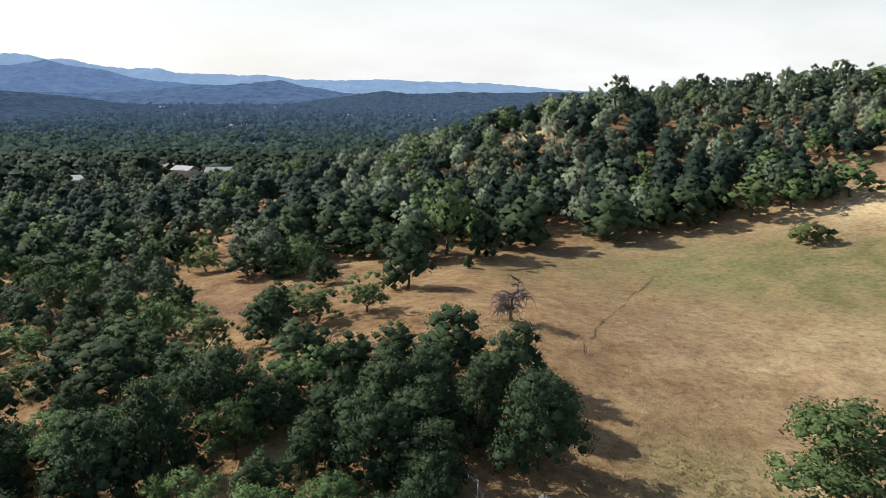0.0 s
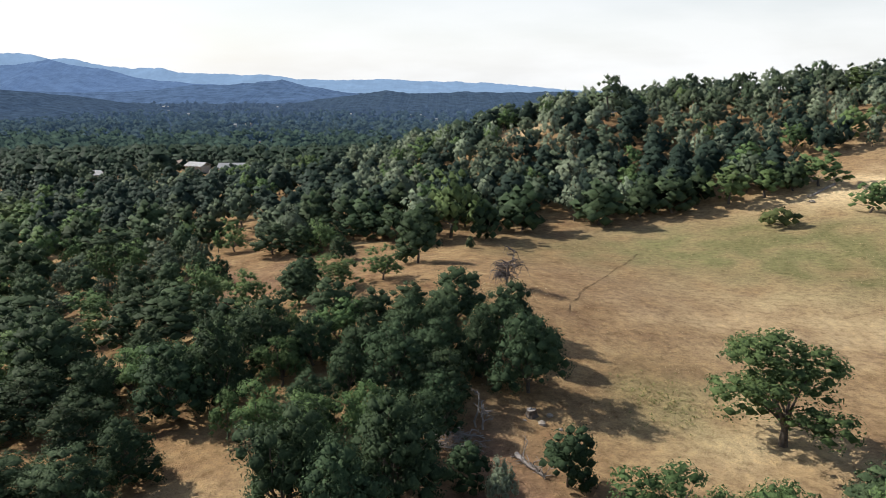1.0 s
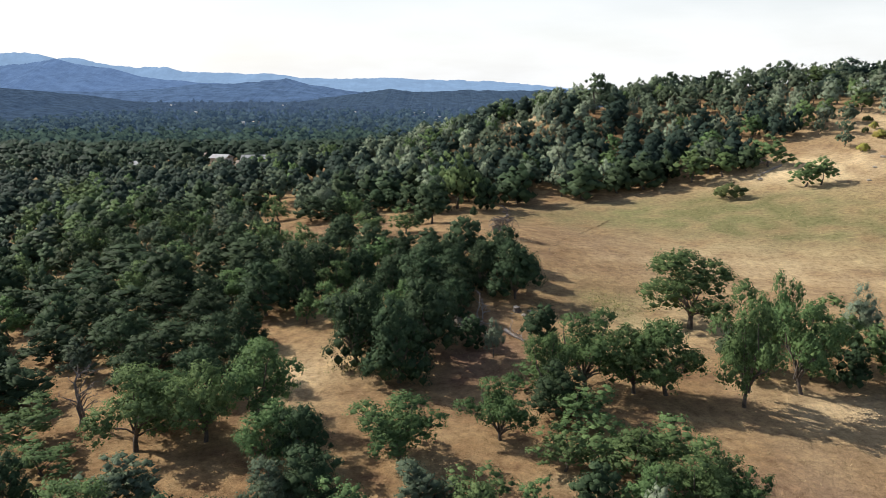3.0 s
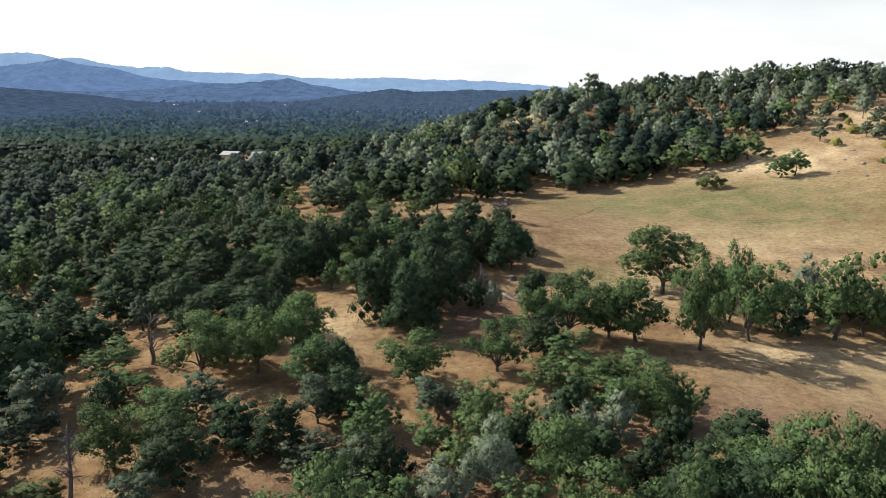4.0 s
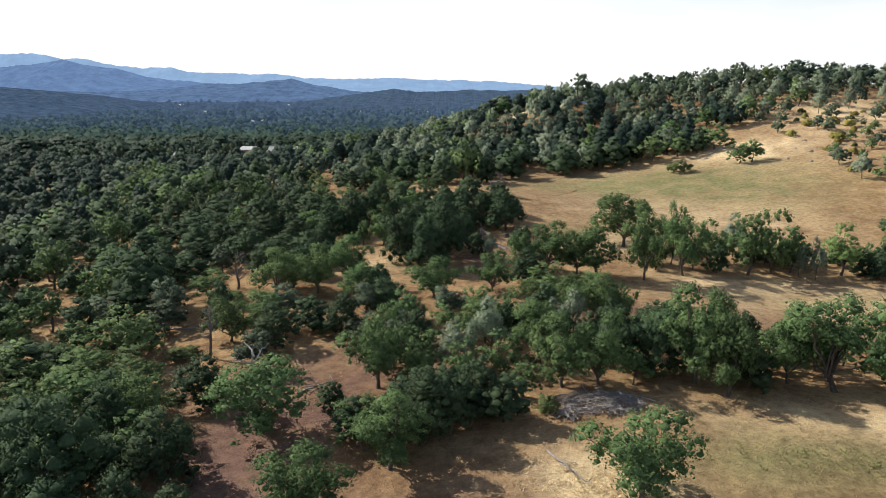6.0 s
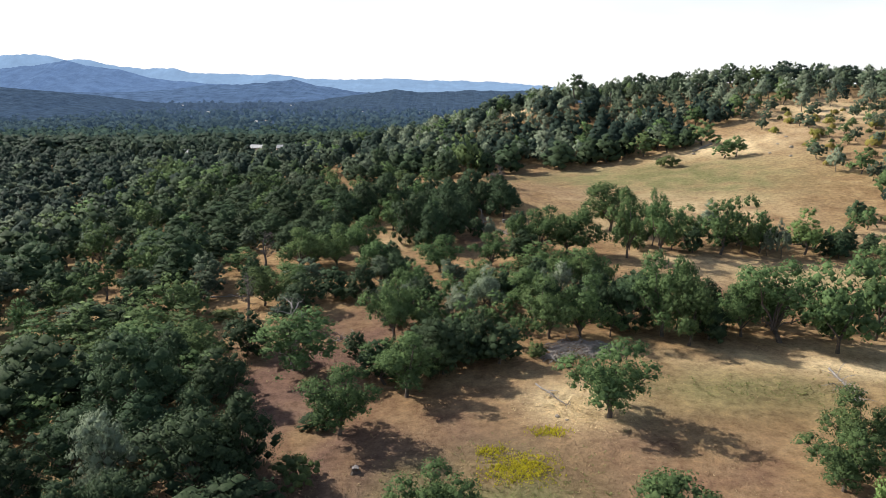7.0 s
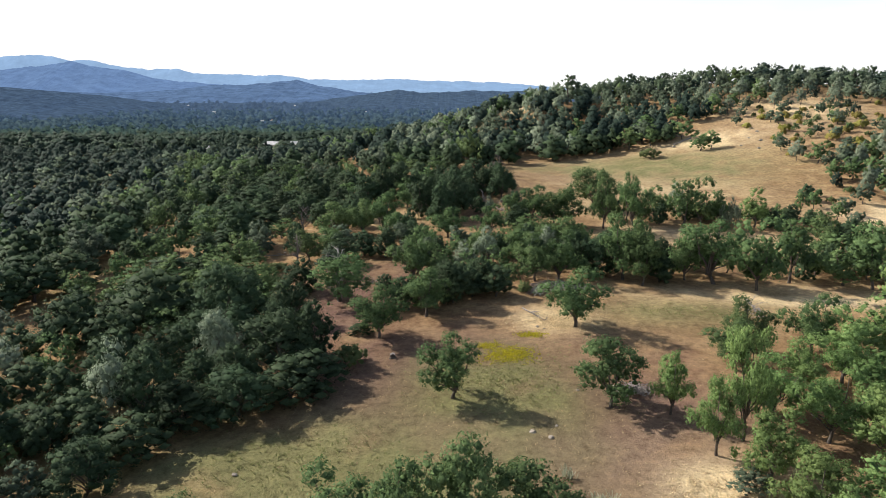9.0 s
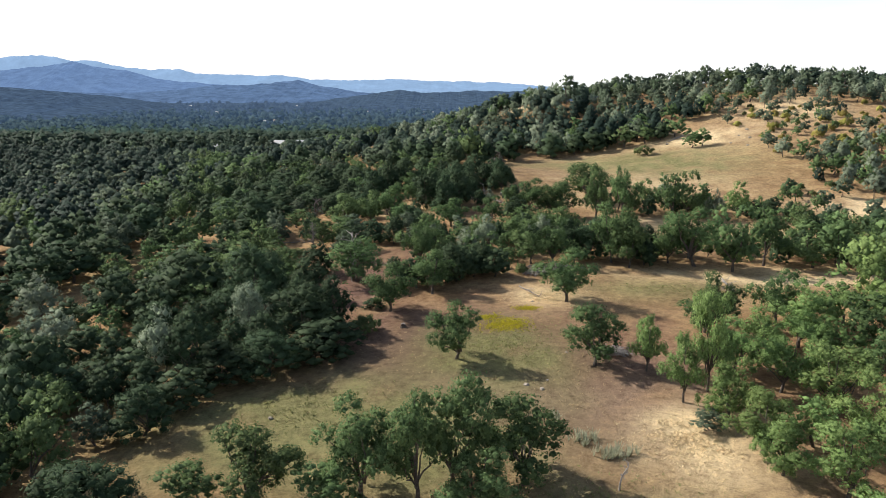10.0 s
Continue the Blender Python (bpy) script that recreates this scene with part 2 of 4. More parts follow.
GRASS = ground_material()
# blue emission paints the haze over the valley
HAZE_VALLEY = haze_material("hazy_valley", (0.020, 0.028, 0.032), (0.052, 0.086, 0.150), 0.74, 0.03)
OAK_LEAF = foliage("oak_leaves", (0.064, 0.105, 0.045), (0.148, 0.218, 0.086), 0.28, 0.014)
VALLEY_LEAF = foliage("valley_oak_leaves", (0.115, 0.178, 0.062), (0.235, 0.335, 0.118), 0.32, 0.012)
LIVE_LEAF = foliage("live_oak_leaves", (0.031, 0.053, 0.029), (0.070, 0.106, 0.053), 0.22, 0.014)
GREY_LEAF = foliage("grey_oak_leaves", (0.066, 0.092, 0.060), (0.135, 0.172, 0.110), 0.26, 0.012)
PINE_LEAF = foliage("grey_pine_needles", (0.165, 0.205, 0.140), (0.270, 0.320, 0.222), 0.32, 0.01)
SHRUB_LEAF = foliage("shrub_leaves", (0.073, 0.098, 0.040), (0.120, 0.150, 0.059), 0.25)
RIDGE_LEAF = foliage("pine_needles", (0.055, 0.082, 0.048), (0.115, 0.155, 0.092), 0.2, 0.01)
YELLOW_LEAF = foliage("yellow_shrub_leaves", (0.235, 0.214, 0.057), (0.336, 0.300, 0.084), 0.36)
# far leaves made darker and bluer: distance haze painted into the base colour
WOOD_HAZE_TINT = foliage("haze_tinted_leaves", (0.028, 0.048, 0.036), (0.055, 0.086, 0.060), 0.22)
# woods from 420 m out: haze painted as blue glow, stronger with distance
WOOD_VALLEY = haze_material("hazy_valley_woods", (0.035, 0.052, 0.050), (0.030, 0.054, 0.094), 0.74, 0.12)
WOOD_HAZE_MID = haze_material("haze_glow_valley_woods", (0.040, 0.058, 0.050), (0.020, 0.037, 0.065), 0.74, 0.12)
WOOD_HAZE_THIN = haze_material("haze_glow_woods", (0.045, 0.068, 0.046), (0.008, 0.017, 0.027), 0.74, 0.12)
BARK = bark_material("oak_bark", (0.05, 0.04, 0.032), (0.15, 0.125, 0.105))
GREY_DEAD = bark_material("dark_dead_wood", (0.085, 0.07, 0.066), (0.22, 0.19, 0.175))
DEAD = bark_material("weathered_dead_wood", (0.20, 0.17, 0.15), (0.40, 0.37, 0.35))


# ---- mesh helpers ----
def link(name, verts, faces, mats, parent=None, label="", face_mats=None, smooth=False, normals=None):
    me = bpy.data.meshes.new(name)
    me.from_pydata(verts.tolist() if hasattr(verts, "tolist") else verts, [], faces.tolist() if hasattr(faces, "tolist") else faces)
    for m in mats:
        me.materials.append(m)
    if face_mats is not None:
        me.polygons.foreach_set("material_index", np.asarray(face_mats, np.int32))
    if smooth:
        me.polygons.foreach_set("use_smooth", np.ones(len(me.polygons), bool))
    me.update()
    if normals is not None:
        me.normals_split_custom_set_from_vertices(normals.tolist())
    ob = new(name, me)
    ob.parent = parent
    if label:
        ob["label"] = label
    return ob


def part(name, bm, mat, parent, label=""):
    """Links a bmesh as one mesh object under a thing or a part."""
    me = bpy.data.meshes.new(name)
    bm.to_mesh(me)
    bm.free()
    me.materials.append(mat)
    ob = new(name, me)
    ob.parent = parent
    if label:
        ob["label"] = label
    return ob


# ---- ground: one sheet from underfoot to the horizon ----
def spaced(lo, hi, near_lo, near_hi, step, grow=1.07):
    mid = list(np.arange(near_lo, near_hi + step / 2, step))
    s, up = step, [mid[-1]]
    while up[-1] < hi:
        s *= grow
        up.append(up[-1] + s)
    s, down = step, [mid[0]]
    while down[-1] > lo:
        s *= grow
        down.append(down[-1] - s)
    return np.array(down[:0:-1] + mid + up[1:])


def blob(x, y, cx, cy, rx, ry=None):
    return np.exp(-((x - cx) / rx) ** 2 - ((y - cy) / (ry or rx)) ** 2)


def ground():
    xs, ys = spaced(-5200, 5200, -75, 105, 1.3), spaced(-1500, 4850, -110, 160, 1.3)
    gx, gy = np.meshgrid(xs, ys)
    gz = land(gx, gy)
    rough = np.zeros(gx.size)
    for i, (x, y) in enumerate(zip(gx.ravel(), gy.ravel())):
        if -150 < x < 180 and -150 < y < 300:
            rough[i] = 0.35 * noise.noise((x * 0.11, y * 0.11, 0)) + 0.16 * noise.noise((x * 0.45, y * 0.45, 3))
    gz = gz + rough.reshape(gx.shape)
    nx, ny = len(xs), len(ys)
    v = np.stack([gx.ravel(), gy.ravel(), gz.ravel()], 1)
    i = (np.arange(ny - 1)[:, None] * nx + np.arange(nx - 1)[None]).ravel()
    f = np.stack([i, i + 1, i + nx + 1, i + nx], 1)
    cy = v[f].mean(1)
    # beyond 900 m the ground takes the material with haze painted as glow
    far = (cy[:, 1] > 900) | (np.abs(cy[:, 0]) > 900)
    ob = link("ground", v, f, [GRASS, HAZE_VALLEY], face_mats=far.astype(int), smooth=True)
    x, y = v[:, 0], v[:, 1]
    green = 0.7 * blob(x, y, -8, -74, 14, 9) + 0.9 * blob(x, y, 1, -58, 9, 7) + 0.95 * blob(x, y, -2, -50, 8, 6) + 0.8 * blob(x, y, 26, -32, 13, 6) + 1.0 * blob(x, y, -22, -72, 18, 13) + 0.8 * blob(x, y, 66, 98, 26, 22) + 0.75 * blob(x, y, 40, 114, 30, 16) + 0.5 * blob(x, y, 20, 50, 6, 8) + 0.5 * blob(x, y, 55, 14, 14, 5) + 0.6 * blob(x, y, 6, -88, 14, 6) + 0.5 * blob(x, y, -64, -12, 8, 10)
    # red earth; the west glades also carry tree shade painted in as darker red
    red = 0.8 * blob(x, y, 0, -64, 28, 28) + 0.7 * blob(x, y, 12, -64, 9, 9) + 0.55 * blob(x, y, -12, -52, 10, 9) + 0.4 * blob(x, y, 0, -62, 12, 10) + 0.5 * blob(x, y, -10, -46, 8, 7) + 0.95 * blob(x, y, -20, -20, 10, 10) + 0.8 * blob(x, y, -22, -32, 7, 8) + 0.6 * blob(x, y, -6, -8, 10, 8) + 0.7 * blob(x, y, 2, 34, 6, 12) + 0.45 * blob(x, y, -30, 95, 18, 14) + 0.35 * blob(x, y, 25, 95, 18, 30) + 0.7 * blob(x, y, -25, 182, 8, 20) + 0.5 * blob(x, y, 30, 4, 22, 8) + 0.25 * blob(x, y, 112, 128, 14, 14) + 0.35 * blob(x, y, 30, 128, 22, 10)
    # pale straw; raised further over the upper meadow, painting in its brighter light
    pale = 1.0 * blob(x, y, 8, -35, 5, 4.5) + 1.0 * blob(x, y, 46, -25, 20, 5) + 0.55 * blob(x, y, 26, 44, 9, 8) + 0.5 * blob(x, y, -16, 28, 6, 9) + 0.85 * blob(x, y, 18, -76, 6, 8) + 0.55 * blob(x, y, 50, 75, 26, 22) + 0.4 * blob(x, y, 60, 115, 34, 22) + 0.9 * blob(x, y, 84, 132, 14, 12) + 1.0 * blob(x, y, 95, 40, 16, 10) + 0.65 * blob(x, y, 124, 156, 24, 26) + 0.5 * blob(x, y, 36, 22, 10, 5) + 0.6 * blob(x, y, 50, 14, 20, 9) + 0.7 * blob(x, y, 22, 194, 9, 7)
    jitter = np.array([noise.noise((a * 0.2, b * 0.2, 7)) for a, b in zip(x, y)])
    col = np.zeros((len(v), 4), np.float32)
    for k, c in enumerate((green, red, pale)):
        col[:, k] = np.clip(c * (1 + 0.9 * jitter), 0, 1)
    col[:, 3] = 1
    a = ob.data.color_attributes.new("cover", "FLOAT_COLOR", "POINT")
    a.data.foreach_set("color", col.ravel())
    tagged(ob, "rolling ground of dry golden grass over red earth", "ground", kind="structure")


ground()


# ---- far hills: backdrop with haze painted as glow ----
def ridge(crest, distance, depth, foot, mat, label, seed):
    """A long hill across the view: crest gives bearing (as offset per metre ahead) and rise per metre of distance."""
    rng = np.random.RandomState(seed)
    s = np.array([c[0] for c in crest])
    e = np.array([c[1] for c in crest])
    u = np.linspace(s[0], s[-1], 900)
    h = np.interp(u, s, e) * distance
    wob = np.array([noise.fractal((a * 40, seed, 0), 0.6, 2.1, 7) for a in u])
    h = h + EYE + wob * distance * 0.0016
    rows = []
    for k, (off, drop) in enumerate(((depth, 0.55), (depth * 0.5, 0.2), (0.0, 0.0), (-depth * 0.22, 0.22), (-depth * 0.45, 0.42), (-depth * 0.75, 0.72), (-depth, 1.0))):
        d = distance + off
        zz = h + (foot - h) * drop + (rng.rand(len(u)) - 0.5) * distance * 0.0012 * (k != 2)
        gull = np.array([noise.noise((a * 30, k * 0.7, seed)) for a in u]) * depth * 0.12 * (k != 2)
        rows.append(np.stack([u * distance, np.full(len(u), d) + gull, zz], 1))
    v = np.concatenate(rows)
    nx = len(u)
    i = (np.arange(len(rows) - 1)[:, None] * nx + np.arange(nx - 1)[None]).ravel()
    f = np.stack([i, i + nx, i + nx + 1, i + 1], 1)
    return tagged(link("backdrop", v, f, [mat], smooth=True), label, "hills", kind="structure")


# each farther range glows paler and bluer: haze painted by distance
HAZE_PALE = haze_material("far_hills_pale_haze", (0.02, 0.03, 0.04), (0.27, 0.41, 0.63), 0.74, 0.012, 0.93, 1.06)
HAZE_BLUE = haze_material("far_hills_blue_haze", (0.02, 0.03, 0.04), (0.130, 0.215, 0.400), 0.74, 0.02, 0.85, 1.12)
HAZE_MID = haze_material("middle_hills_blue_haze", (0.02, 0.028, 0.034), (0.092, 0.155, 0.290), 0.74, 0.02)
HAZE_NEAR = haze_material("wooded_hills_dark_haze", (0.02, 0.028, 0.03), (0.046, 0.078, 0.142), 0.74, 0.05)
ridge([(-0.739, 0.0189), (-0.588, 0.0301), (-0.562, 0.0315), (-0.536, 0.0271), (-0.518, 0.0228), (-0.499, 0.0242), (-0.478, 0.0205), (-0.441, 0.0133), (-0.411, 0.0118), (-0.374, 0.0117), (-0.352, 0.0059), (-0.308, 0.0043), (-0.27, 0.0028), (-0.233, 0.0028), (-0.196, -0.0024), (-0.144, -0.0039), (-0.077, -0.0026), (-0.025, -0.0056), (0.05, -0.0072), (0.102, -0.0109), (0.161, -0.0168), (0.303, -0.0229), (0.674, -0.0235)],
      4500, 250, -30, HAZE_PALE, "pale blue far mountain range in haze", 1)
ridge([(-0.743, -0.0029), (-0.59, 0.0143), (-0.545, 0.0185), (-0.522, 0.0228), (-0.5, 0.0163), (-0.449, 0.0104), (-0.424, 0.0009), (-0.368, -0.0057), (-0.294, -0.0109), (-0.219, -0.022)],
      3700, 500, -30, HAZE_BLUE, "blue hazy mountain with a pointed peak", 2)
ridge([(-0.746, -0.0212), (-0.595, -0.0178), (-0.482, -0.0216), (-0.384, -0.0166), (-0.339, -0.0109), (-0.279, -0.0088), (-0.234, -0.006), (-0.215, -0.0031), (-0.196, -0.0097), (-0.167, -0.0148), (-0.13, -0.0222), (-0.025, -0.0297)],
      3100, 500, -30, HAZE_MID, "wooded middle-distance hills with painted blue haze", 3)
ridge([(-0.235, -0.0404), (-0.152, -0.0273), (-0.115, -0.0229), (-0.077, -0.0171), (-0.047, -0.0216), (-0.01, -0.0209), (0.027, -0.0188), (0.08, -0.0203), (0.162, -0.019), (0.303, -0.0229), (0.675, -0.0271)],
      2300, 420, -30, HAZE_NEAR, "wooded hills beyond the valley with painted dark blue haze", 4)
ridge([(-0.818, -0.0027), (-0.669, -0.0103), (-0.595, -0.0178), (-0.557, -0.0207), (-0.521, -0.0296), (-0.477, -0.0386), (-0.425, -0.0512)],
      1700, 350, -22, HAZE_NEAR, "dark wooded hill shoulder with painted haze above the valley", 5)


# ---- trees ----
def frames_of(d):
    """Two unit vectors across each direction."""
    up = np.where(np.abs(d[:, 2:3]) < 0.9, np.array([[0, 0, 1.0]]), np.array([[1.0, 0, 0]]))
    a = np.cross(d, up)
    a /= np.linalg.norm(a, axis=1, keepdims=True) + 1e-9
    return a, np.cross(d, a)


OCT_V = np.array([(1, 0, 0), (-1, 0, 0), (0, 1, 0), (0, -1, 0), (0, 0, 1), (0, 0, -1)], float)
OCT_F = np.array([(4, 0, 2), (4, 2, 1), (4, 1, 3), (4, 3, 0), (5, 2, 0), (5, 1, 2), (5, 3, 1), (5, 0, 3)])


def leaf_cloud(rng, centres, radii, hearts, count, size, thin=1.0, core=0.8, loose=0.4, dome=0.3):
    """Puffs of foliage: a ragged core in each clump, and small leaf sprays over it. hearts: the middle of the lobe to which each clump belongs. dome: how far
    the leaves turn with the whole crown."""
    share = radii ** 2 / (radii ** 2).sum()
    pick = rng.choice(len(radii), count, p=share)
    lobe = centres - hearts
    lobe /= np.linalg.norm(lobe, axis=1, keepdims=True) + 1e-6
    crown = centres - centres.mean(0) * np.array([1, 1, 0.75])
    crown /= np.linalg.norm(crown, axis=1, keepdims=True) + 1e-6
    d = rng.normal(size=(count, 3))
    d = d / np.linalg.norm(d, axis=1, keepdims=True) + 0.55 * lobe[pick] + np.array([0, 0, 0.15])
    d /= np.linalg.norm(d, axis=1, keepdims=True)
    reach = radii[pick] * (0.74 + loose * rng.rand(count) ** 1.6)
    squash = np.array([1, 1, 0.85])
    p = centres[pick] + d * reach[:, None] * squash
    nrm = d + 0.34 * rng.normal(size=d.shape)
    nrm /= np.linalg.norm(nrm, axis=1, keepdims=True)
    a, b = frames_of(nrm)
    turn = rng.rand(count) * 6.283
    a, b = a * np.cos(turn)[:, None] + b * np.sin(turn)[:, None], b * np.cos(turn)[:, None] - a * np.sin(turn)[:, None]
    s = size * (0.55 + 0.9 * rng.rand(count))[:, None]
    t = s * thin * (0.6 + 0.5 * rng.rand(count))[:, None]
    bend = nrm * s * 0.25
    tri = np.stack([p - a * s, p - b * t + a * s * 0.7 + bend, p + b * t + a * s * 0.7 - bend * 0.4], 1)
    soft = (0.75 - 0.4 * dome) * d + 0.42 * lobe[pick] + dome * crown[pick] + 0.18 * rng.normal(size=d.shape)
    soft /= np.linalg.norm(soft, axis=1, keepdims=True)
    wrong = (np.cross(tri[:, 1] - tri[:, 0], tri[:, 2] - tri[:, 0]) * soft).sum(1) < 0
    tri[wrong] = tri[wrong][:, ::-1]
    quads = tri.reshape(-1, 3)
    normals = [np.repeat(soft, 3, axis=0)]
    qf = np.arange(count * 3).reshape(-1, 3)
    cores, cf = [], []
    ball_v, ball_f = OCT_V, OCT_F
    base = len(quads)
    for c, r, way, whole in zip(centres, radii, lobe, crown):
        cores.append(c + ball_v * (r * core * (0.85 + 0.35 * rng.rand(len(ball_v), 1))) * squash)
        cf.append(ball_f + base)
        n = (1.1 - 0.7 * dome) * ball_v + 0.5 * way + 1.2 * dome * whole
        normals.append(n / np.linalg.norm(n, axis=1, keepdims=True))
        base += len(ball_v)
    verts = np.concatenate([quads] + cores)
    faces = qf.tolist() + np.concatenate(cf).tolist()
    return verts, faces, np.concatenate(normals)


def tube(path, radii, sides=5):
    path, radii = np.asarray(path, float), np.asarray(radii, float)
    d = np.gradient(path, axis=0)
    d /= np.linalg.norm(d, axis=1, keepdims=True) + 1e-9
    a, b = frames_of(d)
    ang = np.arange(sides) * 6.2832 / sides
    v = (path[:, None] + radii[:, None, None] * (a[:, None] * np.cos(ang)[None, :, None] + b[:, None] * np.sin(ang)[None, :, None])).reshape(-1, 3)
    f = [(i * sides + j, i * sides + (j + 1) % sides, (i + 1) * sides + (j + 1) % sides, (i + 1) * sides + j) for i in range(len(path) - 1) for j in range(sides)]
    f.append(tuple(range((len(path) - 1) * sides, len(path) * sides)))
    return v, f


def join(pieces):
    verts, faces, base = [], [], 0
    for v, f in pieces:
        verts.append(v)
        faces += [tuple(k + base for k in q) for q in f]
        base += len(v)
    return np.concatenate(verts), faces


def branch(rng, a, b, r0, r1, sides=5, steps=4, bow=0.12):
    a, b = np.asarray(a, float), np.asarray(b, float)
    t = np.linspace(0, 1, steps)[:, None]
    length = np.linalg.norm(b - a)
    sway = np.cumsum(rng.normal(size=(steps, 3)) * bow * length / steps, axis=0)
    sway -= t * sway[-1]
    sag = np.array([0, 0, 1.0]) * np.sin(t * 3.14159) * length * 0.12
    return tube(a + (b - a) * t + sway + sag, np.linspace(r0, r1, steps), sides)


def limbs(rng, centres, fork, r, many, sides=5):
    """A leaning trunk that forks into limbs towards the clumps."""
    base = np.array([0, 0, -0.6])
    lean = np.array([rng.normal() * 0.35, rng.normal() * 0.35, fork])
    out = [tube([base, base * 0, lean * 0.5 + rng.normal(size=3) * 0.06, lean], [r * 1.7, r * 1.25, r, r * 0.85], max(sides, 6))]
    order = rng.permutation(len(centres))[:many]
    for k in order:
        c = centres[k]
        start = lean * (0.75 + 0.25 * rng.rand())
        mid = start + (c - start) * 0.55 + rng.normal(size=3) * 0.3
        out.append(branch(rng, start, mid, r * 0.55, r * 0.3, sides, 3))
        out.append(branch(rng, mid, c, r * 0.3, r * 0.1, sides, 3))
    return join(out)


def shell(rng, lobes, each, low, flat=0.85):
    """Clumps over the outside of a few overlapping lobes: centres, radii and the heart of each clump's lobe."""
    lob = np.array(lobes)
    c, r, hearts = [], [], []
    biggest = lob[:, 3].max()
    for k, (x, y, z, s) in enumerate(lob):
        n = max(1, int(round(each * (s / biggest) ** 1.5)))
        start = rng.rand() * 6.283
        for i in range(n):
            up = 1 - 1.55 * (i + 0.5) / n
            a = start + 2.39996 * i + rng.normal() * 0.2
            flatness = math.sqrt(max(0, 1 - up * up))
            d = np.array([flatness * math.cos(a), flatness * math.sin(a), up * flat]) if n > 1 else np.array([0, 0, 0.25])
            p = np.array([x, y, z]) + d * s * (0.62 + 0.22 * rng.rand())
            deep = (((p - lob[:, :3]) / np.array([1, 1, flat])) ** 2).sum(1) < (lob[:, 3] * 0.5) ** 2
            deep[k] = False
            if p[2] < low or deep.any():
                continue
            c.append(p)
            r.append(s * (1.28 / math.sqrt(n + 1.0) + 0.08) * (0.8 + 0.45 * rng.rand()))
            hearts.append((x, y, z - 0.35 * s))
    return np.array(c), np.array(r), np.array(hearts)


def ring(rng, many, out, lo, hi, s0, s1, turn=0.0):
    """Lobes round the trunk, uneven in reach, height and size."""
    ang = np.arange(many) * 6.283 / many + rng.rand(many) * 0.7 + turn
    return [(out * np.cos(q) * (0.7 + 0.45 * rng.rand()), out * np.sin(q) * (0.7 + 0.45 * rng.rand()), lo + (hi - lo) * rng.rand(), s0 + (s1 - s0) * rng.rand()) for q in ang]


def clumps(rng, kind, each):
    """Leaf clumps for a tree about nine metres high and wide."""
    if kind in ("oak", "grey", "valley"):
        lobes, many = [], 7 + rng.randint(3)
        for k in range(many):
            a, tilt = k * 2.39996 + rng.normal() * 0.35, math.radians(10 + 76 * (k + 0.5 * rng.rand()) / many)
            length = (5.6 - 1.7 * tilt) * (0.78 + 0.34 * rng.rand())
            way = np.array([math.sin(tilt) * math.cos(a), math.sin(tilt) * math.sin(a), math.cos(tilt)])
            for far, s in ((1.0, 0.95 + 0.5 * rng.rand()), (0.58, 1.0 + 0.5 * rng.rand())):
                x, y, z = way * length * far + rng.normal(size=3) * 0.35 + np.array([0, 0, 2.0])
                lobes.append((x, y, z, s))
            if rng.rand() < 0.8:
                x, y, z = way * length * 0.9 + rng.normal(size=3) * 0.6 + np.array([0, 0, 1.1])
                lobes.append((x, y, z, 0.7 + 0.3 * rng.rand()))
        return shell(rng, lobes, max(1, int(each * 0.8)), 1.0)
    if kind == "live":
        lobes = ring(rng, 8 + rng.randint(3), 3.0, 1.3, 3.6, 1.3, 1.9) + ring(rng, 5 + rng.randint(2), 2.1, 4.2, 6.2, 1.3, 1.9, 0.3)
        lobes += [(rng.normal() * 0.5, rng.normal() * 0.5, 7.0, 1.6 + 0.3 * rng.rand()), (0, 0, 4.5, 2.6)]
        return shell(rng, lobes, each, 0.8)
    if kind == "pine":
        lobes = ring(rng, 5 + rng.randint(3), 2.3, 2.6, 4.6, 1.0, 1.7) + ring(rng, 4, 1.5, 5.0, 6.6, 1.0, 1.5, 0.5)
        lobes += [(rng.normal() * 0.5, rng.normal() * 0.5, 7.5 + 0.4 * rng.rand(), 1.1 + 0.3 * rng.rand()), (0.2, 0, 4.6, 1.9)]
        return shell(rng, lobes, each, 1.2, 1.1)
    if kind == "ridge":
        lobes = []
        for z in (3.6, 5.0, 6.4, 7.7):
            lobes += ring(rng, 3 + rng.randint(2), 3.1 - 0.28 * (z - 3), z - 0.5, z + 0.5, 0.7, 1.25, z)
        lobes += [(0.2, 0, 8.5, 0.9)]
        return shell(rng, lobes, max(1, each // 2), 2.0, 0.7)
    lobes = ring(rng, 6, 2.4, 1.2, 2.4, 1.2, 1.9) + [(0, 0, 2.6, 2.1)]
    return shell(rng, lobes, each, 0.3)


STYLE = {"oak": (OAK_LEAF, "oak_tree"), "live": (LIVE_LEAF, "live_oak_tree"), "grey": (GREY_LEAF, "grey_oak_tree"), "valley": (VALLEY_LEAF, "valley_oak_tree"), "ridge": (RIDGE_LEAF, "pine_tree"), "pine": (PINE_LEAF, "pale_grey_tree"), "shrub": (SHRUB_LEAF, "shrub"), "gold": (YELLOW_LEAF, "golden_shrub")}
